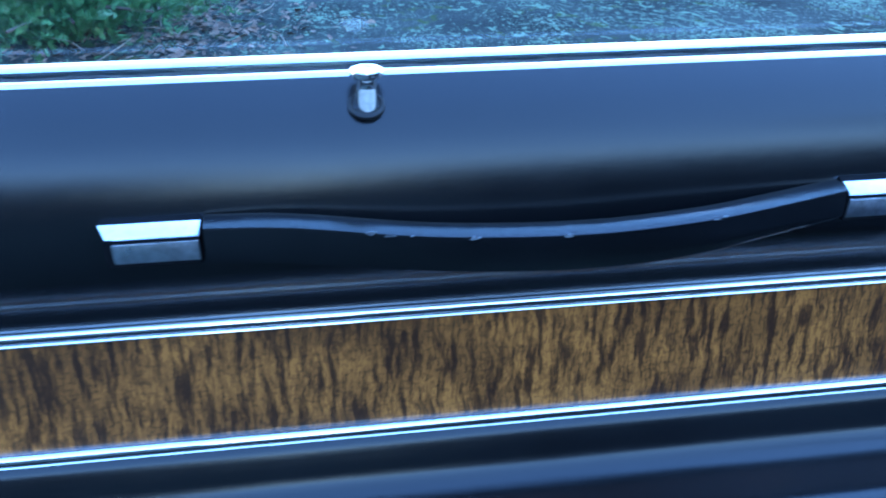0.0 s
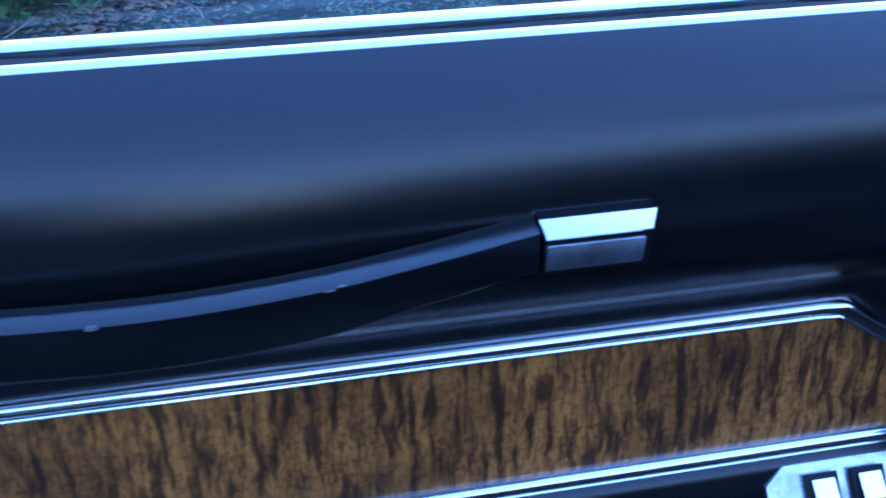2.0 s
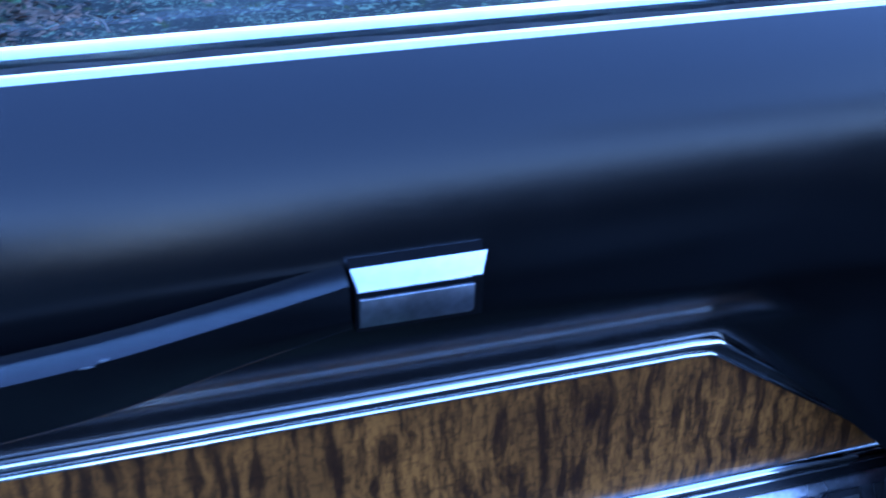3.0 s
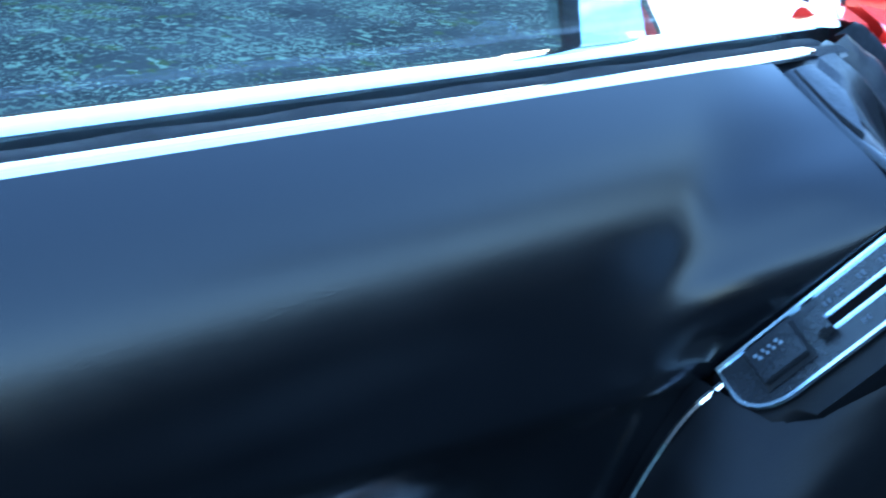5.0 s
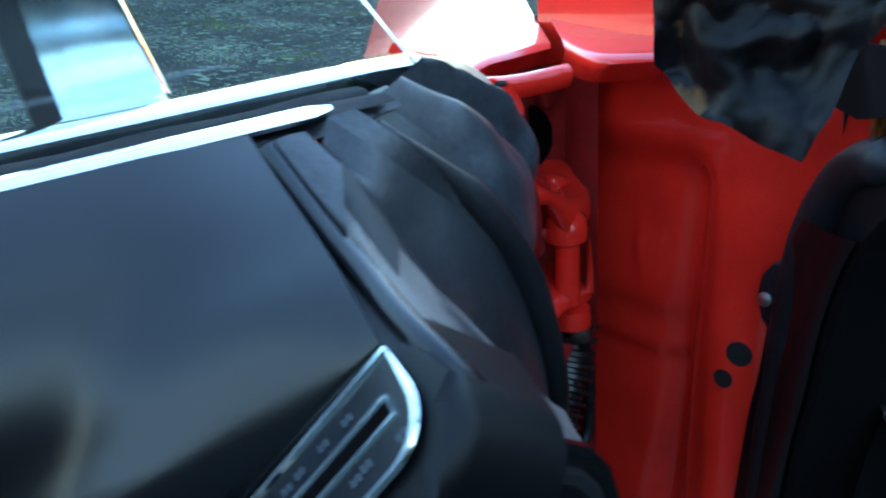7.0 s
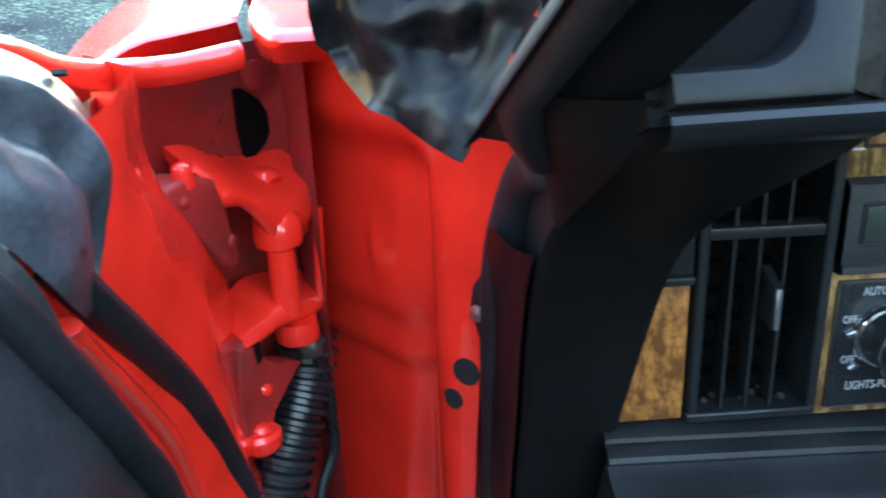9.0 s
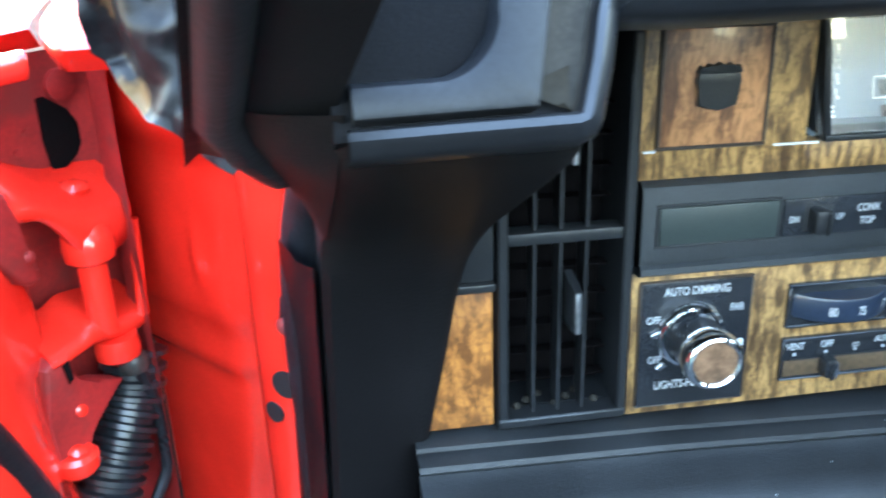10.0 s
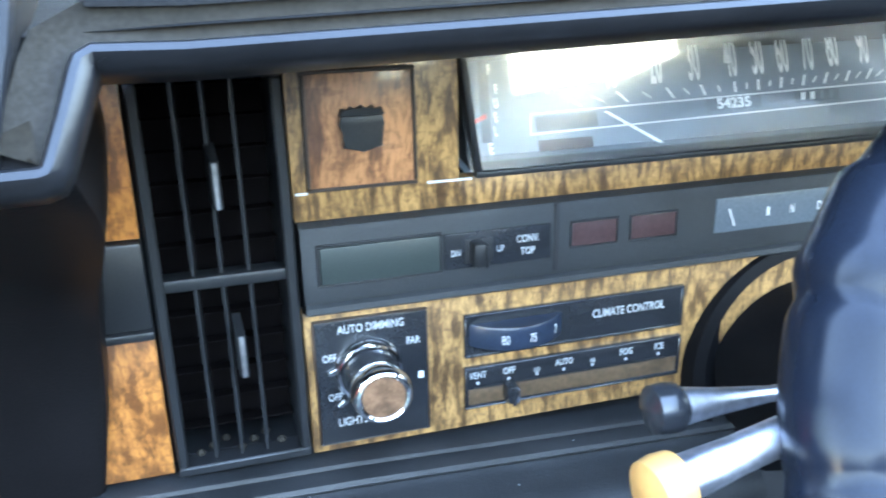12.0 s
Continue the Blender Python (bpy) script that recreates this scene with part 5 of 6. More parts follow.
dial_bar(0.2555, 0.8716, 0.042, 0.0088, 0, GAUGEDIM, "odometer_blank", 0.0003)
dial_bar(0.2525, 0.8585, 0.037, 0.0080, 0, REDLENS, "lamp_blank")
dial_bar(0.3013, 0.8642, 0.0034, 0.0245, -0.0194, DIALWHITE, "needle", 0.0, 0.002)
dial_bar(0.3769, 0.8746, 0.043, 0.0078, 0, GAUGESHADE, "odometer_window", 0.0002, 0.0003)
dial_bar(0.4430, 0.8756, 0.036, 0.0078, 0, GAUGESHADE, "trip_window", 0.0002, 0.0003)
letters("54235", 0.0092, on_gauge(0.3769, 0.8746) @ Matrix.Translation((0, 0, 0.0008)), 1.15, "odometer_digits", gauge, DIALWHITE, fat=0.0003)
for k in range(4):
    dial_bar(0.4315 + 0.0076 * k, 0.8757, (0.0036, 0.0034, 0.0024, 0.0022)[k], 0.0050, 0.0004, (DIALWHITE, DIALWHITE, PALEDIM, PALEDIM)[k], "trip_digit", 0.0, 0.0007)
letters("F", 0.0085, on_gauge(0.2090, 0.9033), 0.6, "fuel_letter", gauge, DIALWHITE, fat=0.0003)
for k, ch in enumerate("FUEL"):
    letters(ch, 0.0080, on_gauge(0.2119 - 0.0014 * k, 0.8922 - 0.0078 * k), 0.5, "fuel_letter", gauge, DIALWHITE, fat=0.0003)
letters("E", 0.0095, on_gauge(0.2030, 0.8595), 0.6, "fuel_letter", gauge, DIALWHITE, fat=0.0003)
dial_bar(0.2035, 0.886, 0.006, 0.050, 0.0025, GAUGEDIM, "fuel_scale")
dial_bar(0.1975, 0.8760, 0.010, 0.0026, 0.0, REDPIN, "fuel_needle", 0.002, 0.001)

# light switch
lights = dpart("light_switch", box(0.0830, 0.1505, -0.0015, 0.004, 0.6905, 0.7720, 0.0006), GLOSS, None, "black headlamp switch plate with a chrome knob")
dpart("plate_frame", ring_plate(0.0818, 0.1517, 0.6893, 0.7732, -0.0012, 0.004, 0.0014), BROWN, lights)
KX, KZ = 0.1139, 0.7378
face_on = Matrix.Translation((KX, 0, KZ)) @ Euler((math.pi / 2, 0, 0)).to_matrix().to_4x4()
dpart("dimmer_ring", lathe([(0.0215, 0.001), (0.0215, 0.0035), (0.0195, 0.0062), (0.0180, 0.0065), (0.0172, 0.0050)], face_on, 40), CHROME, lights, "chrome dimmer ring")
dpart("ring_pointer", prism([(KX - 0.0255, -0.0045, KZ + 0.0030), (KX - 0.0190, -0.0045, KZ + 0.0060), (KX - 0.0185, -0.0045, KZ + 0.0015), (KX - 0.0245, -0.0045, KZ + 0.0005)], (0, 0.003, 0), 0.0006), CHROME, lights)
dpart("knob_skirt", lathe([(0.0172, 0.003), (0.0165, 0.016), (0.0155, 0.028), (0.0162, 0.030)], face_on, 40), GLOSS, lights, "black knob skirt")
dpart("knob_bezel", lathe([(0.0158, 0.0225), (0.0172, 0.0240), (0.0179, 0.0270), (0.0180, 0.0300), (0.0177, 0.0326), (0.0169, 0.0350), (0.0157, 0.0366), (0.0144, 0.0370), (0.0133, 0.0362), (0.0130, 0.0350)], face_on, 48), CHROME, lights, "chrome knob bezel")
dpart("knob_face", lathe([(0.0130, 0.034), (0.0128, 0.0356), (0.008, 0.0362), (0.0005, 0.0363)], face_on, 32), AMBERFACE, lights, "worn brown knob centre")
dpart("light_pointer", prism([(KX - 0.0205, -0.003, KZ - 0.0210), (KX - 0.0165, -0.003, KZ - 0.0170), (KX - 0.0135, -0.003, KZ - 0.0195), (KX - 0.0185, -0.003, KZ - 0.0225)], (0, 0.002, 0), 0.0004), CHROME, lights)
for body, x, z, s in (("AUTO DIMMING", 0.1165, 0.7665, 0.0076), ("OFF", 0.0905, 0.7490, 0.0068), ("FAR", 0.1420, 0.7535, 0.0068), ("OFF", 0.0925, 0.7225, 0.0068), ("LIGHTS-PULL", 0.1095, 0.7045, 0.0078)):
    letters(body, s, facing(x, -0.0018, z), 0.72, parent=lights)
dpart("print_bar", box(0.1445, 0.1478, -0.0019, -0.0012, 0.7270, 0.7315, 0), PALE, lights)

# climate control
climate = dpart("climate_control", join(ring_plate(0.1750, 0.3290, 0.7345, 0.7640, -0.0015, 0.008, 0.0022), box(0.2460, 0.3275, -0.001, 0.006, 0.7355, 0.7625, 0.0004), box(0.1755, 0.2465, -0.0004, 0.0012, 0.7350, 0.7630, 0)), GLOSS, None, "black climate control panel with a thumb wheel")
dpart("thumb_wheel", lathe([(0.0005, -0.0075), (0.0405, -0.0075), (0.0412, -0.006), (0.0412, 0.006), (0.0405, 0.0075)], pose(0.2095, 0.0265, 0.7500), 48), WHEEL, climate, "blue-black thumb wheel")
for body, a in (("80", -17), ("75", 8), ("7", 35)):
    letters(body, 0.0085, SHEAR @ Matrix.Translation((0.2095, 0.0265, 0.7495)) @ Euler((0, 0, radians(a))).to_matrix().to_4x4() @ Matrix.Translation((0, -0.0414, 0)) @ Euler((math.pi / 2, 0, 0)).to_matrix().to_4x4(), 0.62, "wheel_number", climate)
letters("CLIMATE CONTROL", 0.0082, facing(0.2880, -0.0013, 0.7525), 0.70, parent=climate)
slider = dpart("climate_slider", join(box(0.1750, 0.3290, -0.001, 0.006, 0.7130, 0.7270, 0.0004), ring_plate(0.1748, 0.3292, 0.6980, 0.7275, -0.0018, 0.006, 0.0016), box(0.1755, 0.3285, -0.0002, 0.001, 0.6985, 0.7135, 0)), GLOSS, None, "black climate slider panel")
dpart("slider_groove", box(0.1775, 0.3265, -0.0008, 0.001, 0.7005, 0.7115, 0.0002), BROWNGLOSS, slider, "brown slider groove")
dpart("groove_edge", box(0.1815, 0.318, -0.0014, 0.0, 0.7118, 0.7128, 0), DARK, slider)
for body, x, s in (("VENT", 0.1835, 0.0066), ("OFF", 0.2045, 0.0066), ("LO", 0.2240, 0.0045), ("AUTO", 0.2430, 0.0062), ("HI", 0.2635, 0.0045), ("FOG", 0.2880, 0.0066), ("ICE", 0.3125, 0.0066)):
    letters(body, s, facing(x, -0.0014, 0.7215 if s > 0.005 else 0.7190), 0.72, parent=slider)
    dpart("slider_mark", box(x - 0.0008, x + 0.0008, -0.0013, -0.0008, 0.7150, 0.7168, 0), WHITE, slider)
dpart("slider_lever", join(box(0.2005, 0.2085, -0.010, 0.003, 0.7015, 0.7145, 0.0018), box(0.2035, 0.2060, -0.0118, -0.009, 0.7010, 0.7130, 0.0008)), GLOSS, slider, "small black lever with bright edge")
dpart("lever_edge", box(0.2066, 0.2084, -0.0108, -0.0098, 0.7020, 0.7135, 0.0003), CHROME, slider)

# lower ledge and padded roll
ledge = dpart("lower_pad", loft([[Vector((x, y, z - 0.045 * max(0, x - 0.02))) for y, z in ((0.02, 0.684), (-0.002, 0.6840), (-0.0075, 0.6825), (-0.0085, 0.6800), (-0.005, 0.6785), (-0.010, 0.6775), (-0.0165, 0.6755), (-0.018, 0.6725), (-0.014, 0.668), (-0.020, 0.664), (-0.034, 0.6605), (-0.048, 0.655), (-0.056, 0.645), (-0.057, 0.630), (-0.050, 0.616), (-0.02, 0.60), (0.05, 0.56))] for x in (-0.052, -0.047, -0.044, 0.1, 0.2, 0.3, 0.37)]), ROLLVINYL, None, "black padded roll below the dashboard")
for x, y, z in ((0.052, -0.048, 0.654), (0.155, -0.047, 0.650), (0.246, -0.0125, 0.668), (0.118, -0.05, 0.648), (0.20, -0.03, 0.655)):
    dpart("dust_fleck", lathe([(0.0004, 0), (0.0005, 0.0003), (0.0002, 0.0005)], pose(x, y, z), 6), PALE, ledge)
dpart("under_dash_grille", join(*[box(0.305 + 0.006 * k, 0.3075 + 0.006 * k, -0.03, -0.027, 0.47, 0.60, 0.0004, 1) for k in range(9)]), STEEL, None, "bright ribbed trim below the dashboard")
dpart("knee_panel", box(-0.10, RIGHT, 0.06, 0.08, 0.30, 0.60, 0.004), DARK, None)

# visor over the instruments
VIS = [(-0.168, 0.9625), (-0.165, 0.9600), (-0.11, 0.9560), (-0.05, 0.9490), (-0.006, 0.9420), (0.004, 0.930), (0.012, 0.924), (0.05, 0.924)]
VTOP = [(-0.172, 0.9690), (-0.150, 0.9715), (-0.12, 0.9740), (0.0, 0.980), (0.25, 0.965)]
visor = dpart("instrument_visor", loft([[Vector((x, y, z + 0.03 * x)) for y, z in VIS] for x in (-0.006, -0.004, 0.1, 0.3, 0.6, RIGHT)]), PLASTIC, None, "black moulded visor over the instruments")
dpart("dash_pad", loft([[Vector((x, y, z + 0.03 * x)) for y, z in VTOP] for x in (-0.052, -0.032, 0.1, 0.3, 0.6, RIGHT)]), PADTOP, None, "matt black padded dash top")
# housing at the dash's outer end: a steep face with an L-shaped band round a dished panel
F_N, F_W = Vector((0, -0.898, 0.44)), Vector((0, 0.44, 0.898))


def on_face(x, w, h=0.0):
    """A point on the steep face: x across, w up it, h out of it."""
    p = Vector((x, -0.2005, 0.9475)) + F_W * w + F_N * h
    p.z += 0.03 * x
    return p


def dish_out(x, w):
    return -0.014 + 0.40 * max(w, 0)


panel_rows = []
for i in range(22):
    w = -0.008 + 0.098 * i / 21
    row = [on_face(x, w, dish_out(x, w)) for x in (-0.094 + (0.057 + 0.13 * max(0.0, w - 0.02)) * k / 18 for k in range(19))]
    row.insert(0, row[0] + Vector((0.012, 0.06, 0.0)))
    panel_rows.append(row)
panel_rows.append([p + Vector((0, 0.03, 0.012)) for p in panel_rows[-1]])
panel_rows.append([p + Vector((0, 0.30, 0.0)) for p in panel_rows[-1]])
dtop = dpart("dash_top", loft(panel_rows), TOPVINYL, None, "dished black panel at the dash's outer end")
POST = [(-0.126, -0.168, 0.937), (-0.1215, -0.180, 0.939), (-0.109, -0.192, 0.942), (-0.093, -0.1995, 0.9455), (-0.089, -0.190, 0.950), (-0.088, -0.160, 0.950), (-0.095, -0.138, 0.945), (-0.115, -0.142, 0.935)]
POST_UP = Vector((0.106, -0.83, 0.547))
part("windscreen_post", loft([[Vector(p) + POST_UP * k + Vector((0.0, 0.0, 0.0)) for p in POST] for k in (-0.028, 0.0, 0.2, 0.4, 0.6, 0.74)], True, True), TOPVINYL, car, "black trimmed windscreen post leaning back").matrix_basis = DASH
# dark strips added: the post's rim, and shade between post and sheeting
post_edge = [Vector((-0.129, -0.168, 0.935)) + POST_UP * k for k in (0.0, 0.05, 0.12, 0.2, 0.3, 0.45)]
part("post_edge_strip", sweep([Vector((-0.112, -0.120, 0.900)), Vector((-0.122, -0.148, 0.918))] + post_edge, 0.0085, 12), RUBBER, car, "added dark strip for rim and shade along the windscreen post").matrix_basis = DASH
part("post_inner_shade", loft([[Vector((-0.144, -0.135, 0.908)) + POST_UP * k, Vector((-0.138, -0.143, 0.915)) + POST_UP * k, Vector((-0.130, -0.150, 0.915)) + POST_UP * k, Vector((-0.118, -0.140, 0.92)) + POST_UP * k] for k in (0.0, 0.03, 0.08, 0.15, 0.3)]), SHEETING, car).matrix_basis = DASH
LEG = [((-0.0400, 0.090), (-0.0180, 0.090)), ((-0.0430, 0.050), (-0.0245, 0.055)), ((-0.0448, 0.026), (-0.0302, 0.024))]
for k in range(17):
    a = math.pi / 2 * k / 16
    q = abs(k - 8) / 8
    foot = (-0.0378 + 0.0060 * q, -0.0088 + 0.0268 * q) if k < 8 else (-0.0378 - 0.0280 * q, -0.0088)
    LEG.append(((-0.0665 + 0.0210 * math.cos(a), 0.0205 - 0.0210 * math.sin(a)), foot))
LEG.append(((-0.0905, -0.0005), (-0.0905, -0.0088)))
rows = []
for (ix, iw), (ox, ow) in LEG:
    tilt = Vector((ix - ox, iw - ow)).normalized()
    rows.append([on_face(ix + tilt.x * g, iw + tilt.y * g, h) for g, h in ((0.0050, -0.0160), (0.0036, -0.0075), (0.0022, -0.0030), (0.0008, -0.0007), (-0.0012, 0.0))]
                + [on_face(ox + tilt.x * g, ow + tilt.y * g, h) for g, h in ((0.0016, 0.0), (0.0005, -0.0004), (0.0, -0.0014), (0.0, -0.016))])
rows.append([p + F_N * -0.018 for p in rows[-1]])
dpart("top_ledge", loft(rows), LEDGE, dtop, "smooth grey-black L-shaped band")
dpart("housing_flank", loft([[on_face(ox - 0.001, ow, -0.003), on_face(ox + 0.001, ow, -0.012), on_face(ox + 0.002, ow, -0.030), on_face(ox + 0.002, ow, -0.03) + Vector((0, 0.12, 0))] for _, (ox, ow) in LEG[:10]]), PADTOP, dtop)
dpart("groove_back", prism([on_face(x, w, -0.0095) for x, w in ((-0.0958, -0.013), (-0.024, -0.013), (-0.024, 0.006), (-0.050, 0.006), (-0.050, -0.006), (-0.090, -0.006), (-0.090, 0.003), (-0.0958, 0.003))], F_N * -0.012), TOPVINYL, dtop)
EDGE = [((-0.0925, -0.0150), 0.001), ((-0.0600, -0.0150), 0.001), ((-0.0270, -0.0152), 0.001), ((-0.0238, -0.0142), 0.0008), ((-0.0222, -0.0115), 0.0), ((-0.0165, 0.004), -0.003), ((-0.0120, 0.0180), -0.007), ((-0.0106, 0.0215), -0.0085), ((-0.0080, 0.0232), -0.010), ((0.02, 0.0225), -0.0125), ((0.10, 0.0225), -0.013), ((0.30, 0.0225), -0.013), ((RIGHT, 0.0225), -0.013)]
rows = []
for i, ((x, w), h) in enumerate(EDGE):
    (xa, wa), (xb, wb) = EDGE[max(0, i - 1)][0], EDGE[min(len(EDGE) - 1, i + 1)][0]
    tx, tw = xb - xa, wb - wa
    k = math.hypot(tx, tw)
    ox, ow = tw / k, -tx / k
    rows.append([on_face(x + ox * a, w + ow * a, h + b) for a, b in ((-0.0042, -0.010), (-0.0042, -0.002), (-0.0030, 0.0), (-0.0005, 0.0006), (0.0030, -0.0016), (0.0046, -0.0050), (0.0050, -0.012), (0.0040, -0.022))])
dpart("visor_rail", loft(rows), RAIL, visor, "bevelled edge running round into the visor")
groove, brow = [], []
for i, ((x, w), h) in enumerate(EDGE[2:], 2):
    (xa, wa), (xb, wb) = EDGE[i - 1][0], EDGE[min(len(EDGE) - 1, i + 1)][0]
    tx, tw = xb - xa, wb - wa
    k = math.hypot(tx, tw)
    ox, ow = tw / k, -tx / k
    groove.append([on_face(x + ox * a, w + ow * a, h + b) for a, b in ((-0.0040, -0.004), (-0.0050, -0.0062), (-0.0090, -0.0066), (-0.0145, -0.0056), (-0.0180, -0.003))])
    if x > -0.009:
        edge = on_face(x + ox * -0.0155, w + ow * -0.0155, h - 0.0025)
        brow.append([edge, edge + Vector((0, 0.001, 0.0022)), edge + Vector((0, 0.006, 0.0040)), edge + Vector((0, 0.06, 0.002))])
dpart("dust_groove", loft(groove), DUSTGROOVE, visor, "groove filled with pale dust")
dpart("visor_brow", loft(brow), PADTOP, visor)
dpart("visor_inner_side", loft([[on_face(x + 0.004, w - 0.001, -0.010), Vector((x + 0.010, -0.12, on_face(x, w, h).z - 0.004)), Vector((0.0, 0.03, 0.935 + 0.2 * (on_face(x, w, h).z - 0.935)))] for (x, w), h in EDGE[3:9]]), PLASTIC, visor)

dpart("housing_side", prism([(-0.0975, -0.115, 0.935), (-0.0975, -0.090, 0.905), (-0.0975, -0.02, 0.885), (-0.0975, 0.03, 0.885), (-0.0975, 0.03, 0.925)], (0.004, 0, 0)), TOPVINYL, dtop)

# end cap curving from the lip down to the kick panel
CAP = [(-0.196, 0.929, -0.0945, -0.0195), (-0.178, 0.914, -0.0945, -0.0165), (-0.150, 0.896, -0.0945, -0.0150), (-0.110, 0.870, -0.0950, -0.0175), (-0.075, 0.845, -0.0965, -0.0225), (-0.050, 0.820, -0.0970, -0.0270), (-0.032, 0.790, -0.0975, -0.0300), (-0.015, 0.745, -0.0980, -0.0340), (-0.004, 0.690, -0.0990, -0.0425), (0.008, 0.640, -0.1005, -0.0490), (0.02, 0.54, -0.103, -0.056), (0.03, 0.40, -0.106, -0.06)]
left = spline([(c[2], c[0], c[1]) for c in CAP], 34)
right = spline([(c[3], c[0], c[1]) for c in CAP], 34)
rows = []
for a, b in zip(left, right):
    back = max(0.02, a.y + 0.03)
    rows.append([Vector((a.x - 0.002, a.y + 0.05, a.z)), Vector((a.x - 0.001, a.y + 0.004, a.z)), a + Vector((0.003, 0, 0)), a * 0.67 + b * 0.33, a * 0.33 + b * 0.67, b + Vector((-0.004, 0, 0)), b + Vector((0, 0.003, 0)), Vector((b.x + 0.002, (b.y + back) / 2 + 0.004, b.z)), Vector((b.x + 0.003, back + 0.01, b.z))])
endcap = dpart("dash_end_cap", loft(rows), CAPVINYL, None, "black moulded end cap curving down from the dash")
dpart("kick_trim", loft([[p + Vector((-0.020, 0.045, 0)), p + Vector((-0.012, 0.014, 0)), p + Vector((-0.0045, 0.004, 0)), p + Vector((-0.0030, 0.012, 0))] for p in left[15:]]), VINYL, endcap)
cover = []
for i in range(13):
    t = i / 12
    a = spline([(-0.0925, -0.1985, 0.940), (-0.0945, -0.176, 0.916), (-0.0945, -0.150, 0.898), (-0.0955, -0.110, 0.872), (-0.0965, -0.078, 0.850)], 13)[i]
    b = spline([(-0.1295, -0.166, 0.937), (-0.1260, -0.150, 0.922), (-0.1170, -0.126, 0.902), (-0.1060, -0.100, 0.880), (-0.0990, -0.076, 0.856)], 13)[i]
    row = [a + (b - a) * (k / 6) + Vector((-0.003, -0.004, 0)) * math.sin(math.pi * k / 6) * (1 - t) for k in range(7)]
    row.append(b + Vector((0.004, 0.012, 0.0)))
    row.append(b + Vector((0.02, 0.07, 0.0)))
    cover.append([p + Vector((0, 0, 0.03 * p.x)) for p in row])
dpart("side_cover", loft(cover), CAPVINYL, endcap, "smooth black side cover")

# steering column, stalks and wheel
column = dpart("steering_column", join(lathe([(0.092, -0.02), (0.092, 0.004), (0.088, 0.012), (0.080, 0.014), (0.076, 0.006), (0.066, 0.004), (0.02, 0.0035), (0.0005, 0.0035)], aim((0.425, 0.004, 0.695), (0, -1, 0.08)), 48), lathe([(0.068, 0.0), (0.05, 0.05), (0.042, 0.10), (0.042, 0.25), (0.048, 0.27)], aim((0.425, -0.005, 0.690), (0, -1, 0.30)), 36)), GLOSSCOL, None, "black steering column and its round shroud")
stalk = dpart("turn_stalk", lathe([(0.0036, 0.0), (0.0042, 0.085), (0.0070, 0.115), (0.0102, 0.140), (0.0106, 0.146)], aim((0.37, -0.150, 0.770), (-1, 0.03, 0.025)), 20), SATIN, None, "chrome turn signal stalk with a black knob")
dpart("stalk_knob", lathe([(0.0095, 0.0), (0.0122, 0.003), (0.0128, 0.009), (0.0120, 0.0165), (0.006, 0.0195), (0.0005, 0.020)], aim((0.2355, -0.1460, 0.7735), (-1, 0.03, 0.025)), 24), GLOSS, stalk, "glossy black stalk knob")
gear = dpart("gear_lever", lathe([(0.0082, 0.0), (0.0090, 0.154), (0.0107, 0.183)], aim((0.383, -0.1775, 0.7975), (-1, -0.12, -0.13)), 20), SATIN, None, "chrome gear lever with a cream knob")
dpart("gear_knob", lathe([(0.0112, 0.0), (0.0150, 0.0026), (0.0161, 0.0100), (0.0150, 0.0172), (0.009, 0.0210), (0.0005, 0.0217)], aim((0.2027, -0.2000, 0.7734), (-1, -0.12, -0.13)), 28), CREAM, gear, "cream plastic lever knob")
wheel_c, wheel_n = Vector((0.4775, -0.2346, 0.7472)), Vector((0, -0.8473, 0.5311)).normalized()
wu = Vector((1, 0, 0))
wv = wheel_n.cross(wu).normalized()
if wv.z < 0:
    wv = -wv
R = 0.205
RIM_STEPS = 300
ringpts = [wheel_c + R * (math.cos(a) * wu + math.sin(a) * wv) for a in (2 * math.pi * k / RIM_STEPS for k in range(RIM_STEPS))]


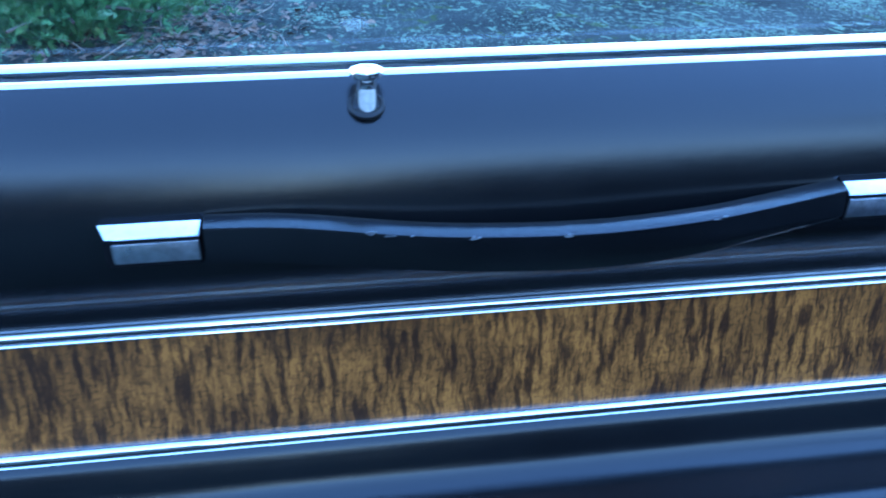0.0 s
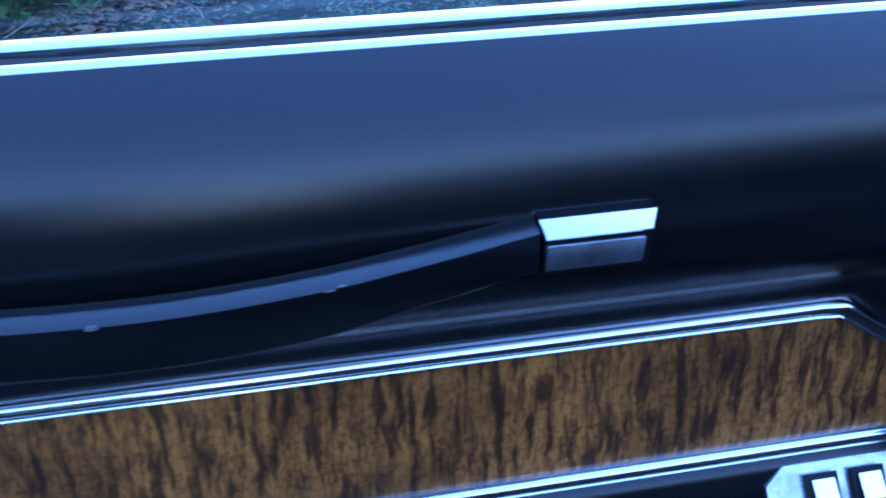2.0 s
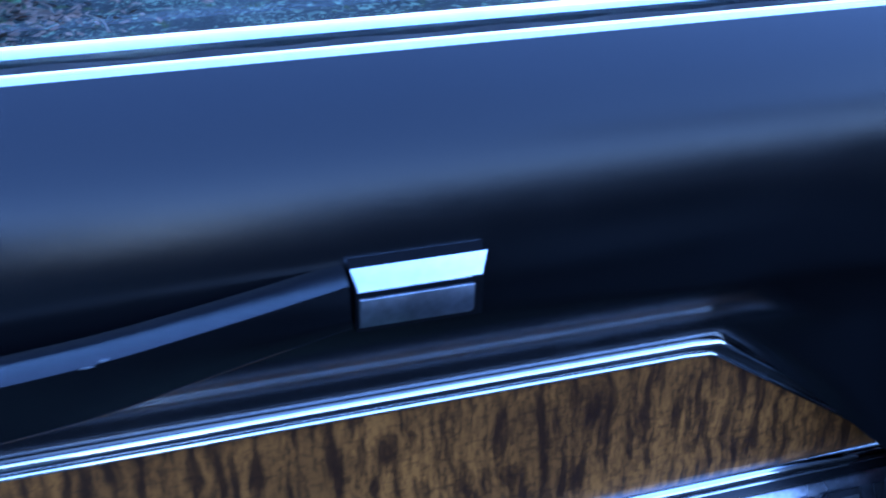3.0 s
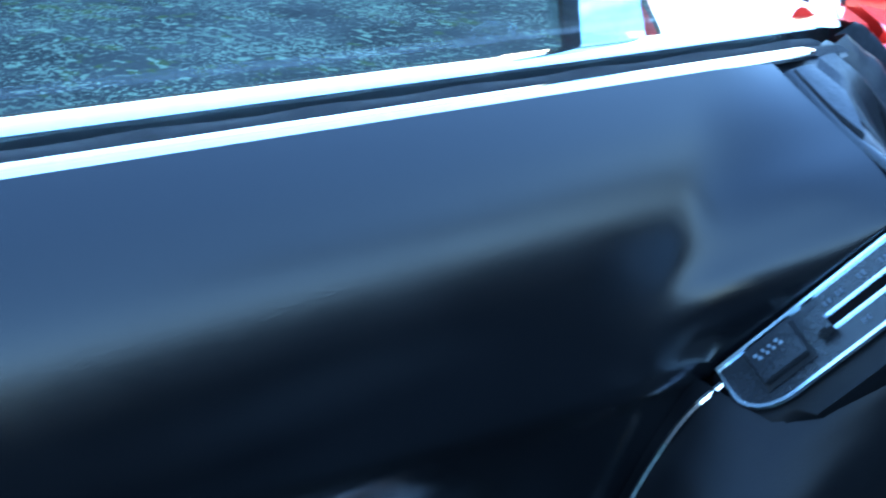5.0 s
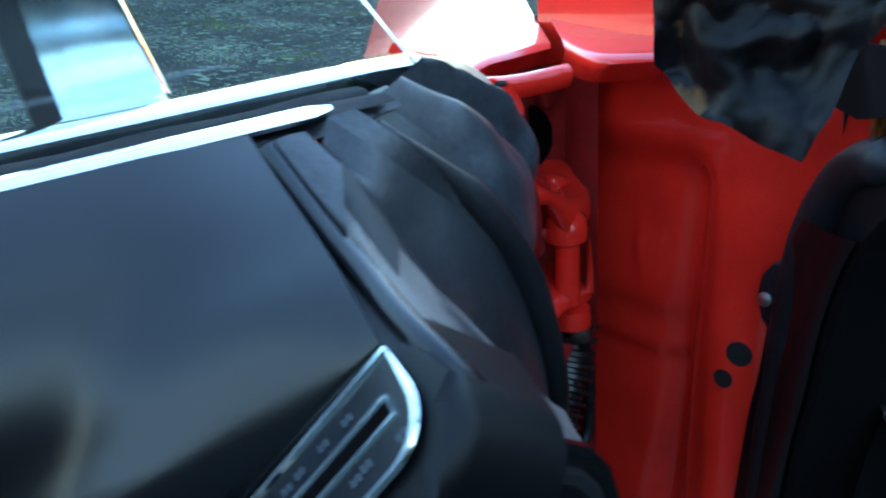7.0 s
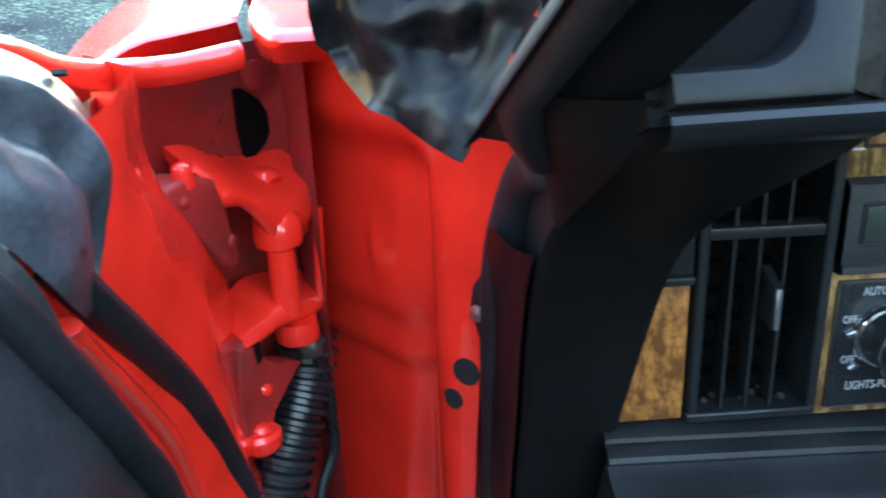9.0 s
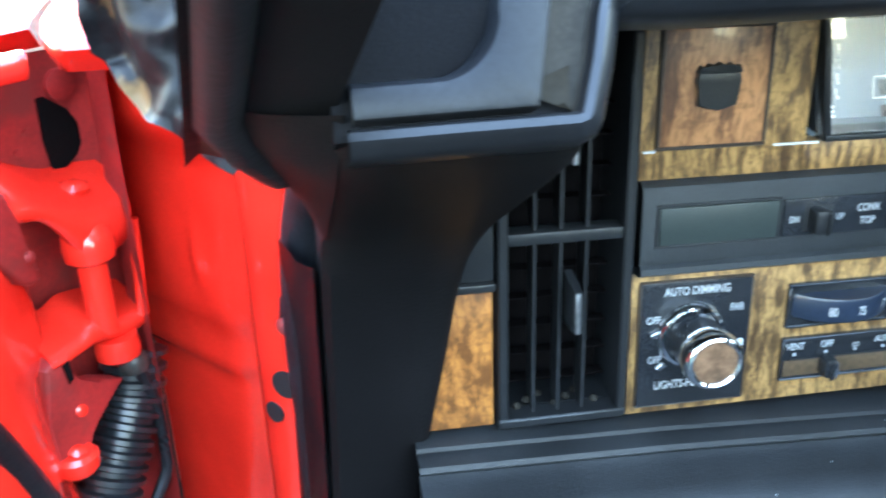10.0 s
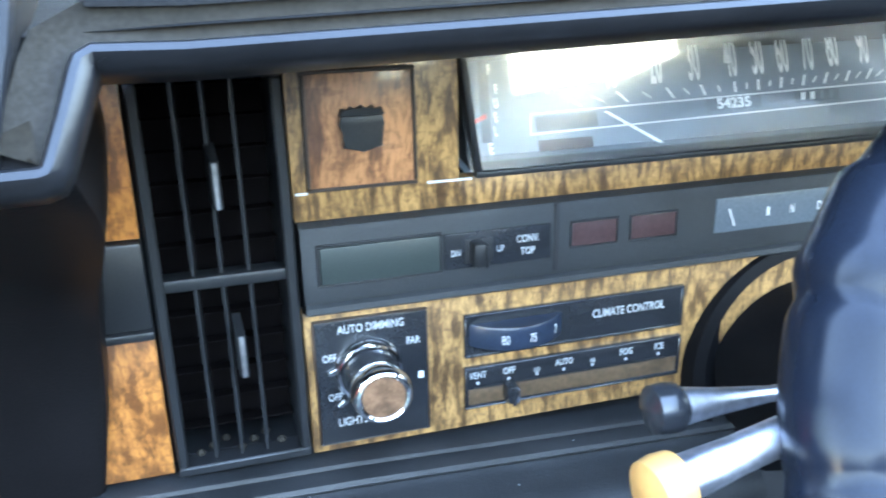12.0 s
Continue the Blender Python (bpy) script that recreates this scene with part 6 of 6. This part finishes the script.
def rim_radius(a):
    """The grip: slimmer at the top, a rounded collar, then a groove at each end of the thumb rest."""
    body = 0.0232 + 0.0050 * ease((a + 49.0) / 3.5) + 0.0010 * ease((a + 32.0) / 5.0)
    collar = 0.0022 * math.exp(-((a + 33.5) / 2.8) ** 2)
    grooves = 0.0026 * math.exp(-((a + 28.8) / 1.5) ** 2) + 0.0020 * math.exp(-((a + 8.5) / 1.5) ** 2)
    return body + collar - grooves


radii = [rim_radius(360 * k / RIM_STEPS - 180) for k in range(RIM_STEPS)]
wheel = dpart("steering_wheel", sweep(ringpts, radii, 28, closed=True, up=wheel_n), WHEELVINYL, None, "black steering wheel with a thick smooth rim")
dpart("wheel_hub", lathe([(0.06, -0.03), (0.07, 0.0), (0.05, 0.02), (0.001, 0.024)], aim(wheel_c + Vector((0, 0.03, -0.02)), wheel_n), 32), WHEELVINYL, wheel)
for s in (-1, 1):
    dpart("wheel_spoke", sweep([wheel_c + wu * s * 0.05 + Vector((0, 0.03, -0.03)), wheel_c + wu * s * 0.13 + Vector((0, 0.02, -0.045)), wheel_c + wu * s * 0.19 + wv * -0.07], 0.014, 10, 0.5), WHEELVINYL, wheel)

# ---- cabin behind: unseen far door and bench seat, added for its dark reflection ----
seat = part("bench_seat", join(box(-0.12, 1.35, -1.25, -0.72, 0.32, 0.56, 0.06, 4), box(-0.12, 1.35, -1.48, -1.22, 0.40, 0.98, 0.07, 4)), VINYL, car, "unseen black vinyl bench seat, added for dark reflections")
seat.matrix_basis = DASH
part("far_door", box(1.42, 1.50, -1.6, 0.1, 0.3, 0.95, 0.03, 3), VINYL, car).matrix_basis = DASH

# ---- under the car: floor, sill and tyres ----
part("floor_pan", box(-0.18, 1.45, -1.6, 0.15, 0.24, 0.28, 0.005), DARK, car).matrix_basis = DASH
part("sill", box(-0.30, -0.18, -1.6, 0.12, 0.2, 0.36, 0.02), DARK, car).matrix_basis = DASH
tyre = part("tyre", lathe([(0.19, -0.10), (0.33, -0.10), (0.355, -0.07), (0.36, 0.0), (0.355, 0.07), (0.33, 0.10), (0.19, 0.10)], DASH @ aim((-0.22, 0.75, 0.36), (1, 0, 0)), 40), RUBBER, car, "black front tyre")
sub("wheel_rim", lathe([(0.001, -0.09), (0.12, -0.085), (0.19, -0.095), (0.195, 0.09), (0.001, 0.08)], DASH @ aim((-0.22, 0.75, 0.36), (1, 0, 0)), 32), STEEL, tyre)
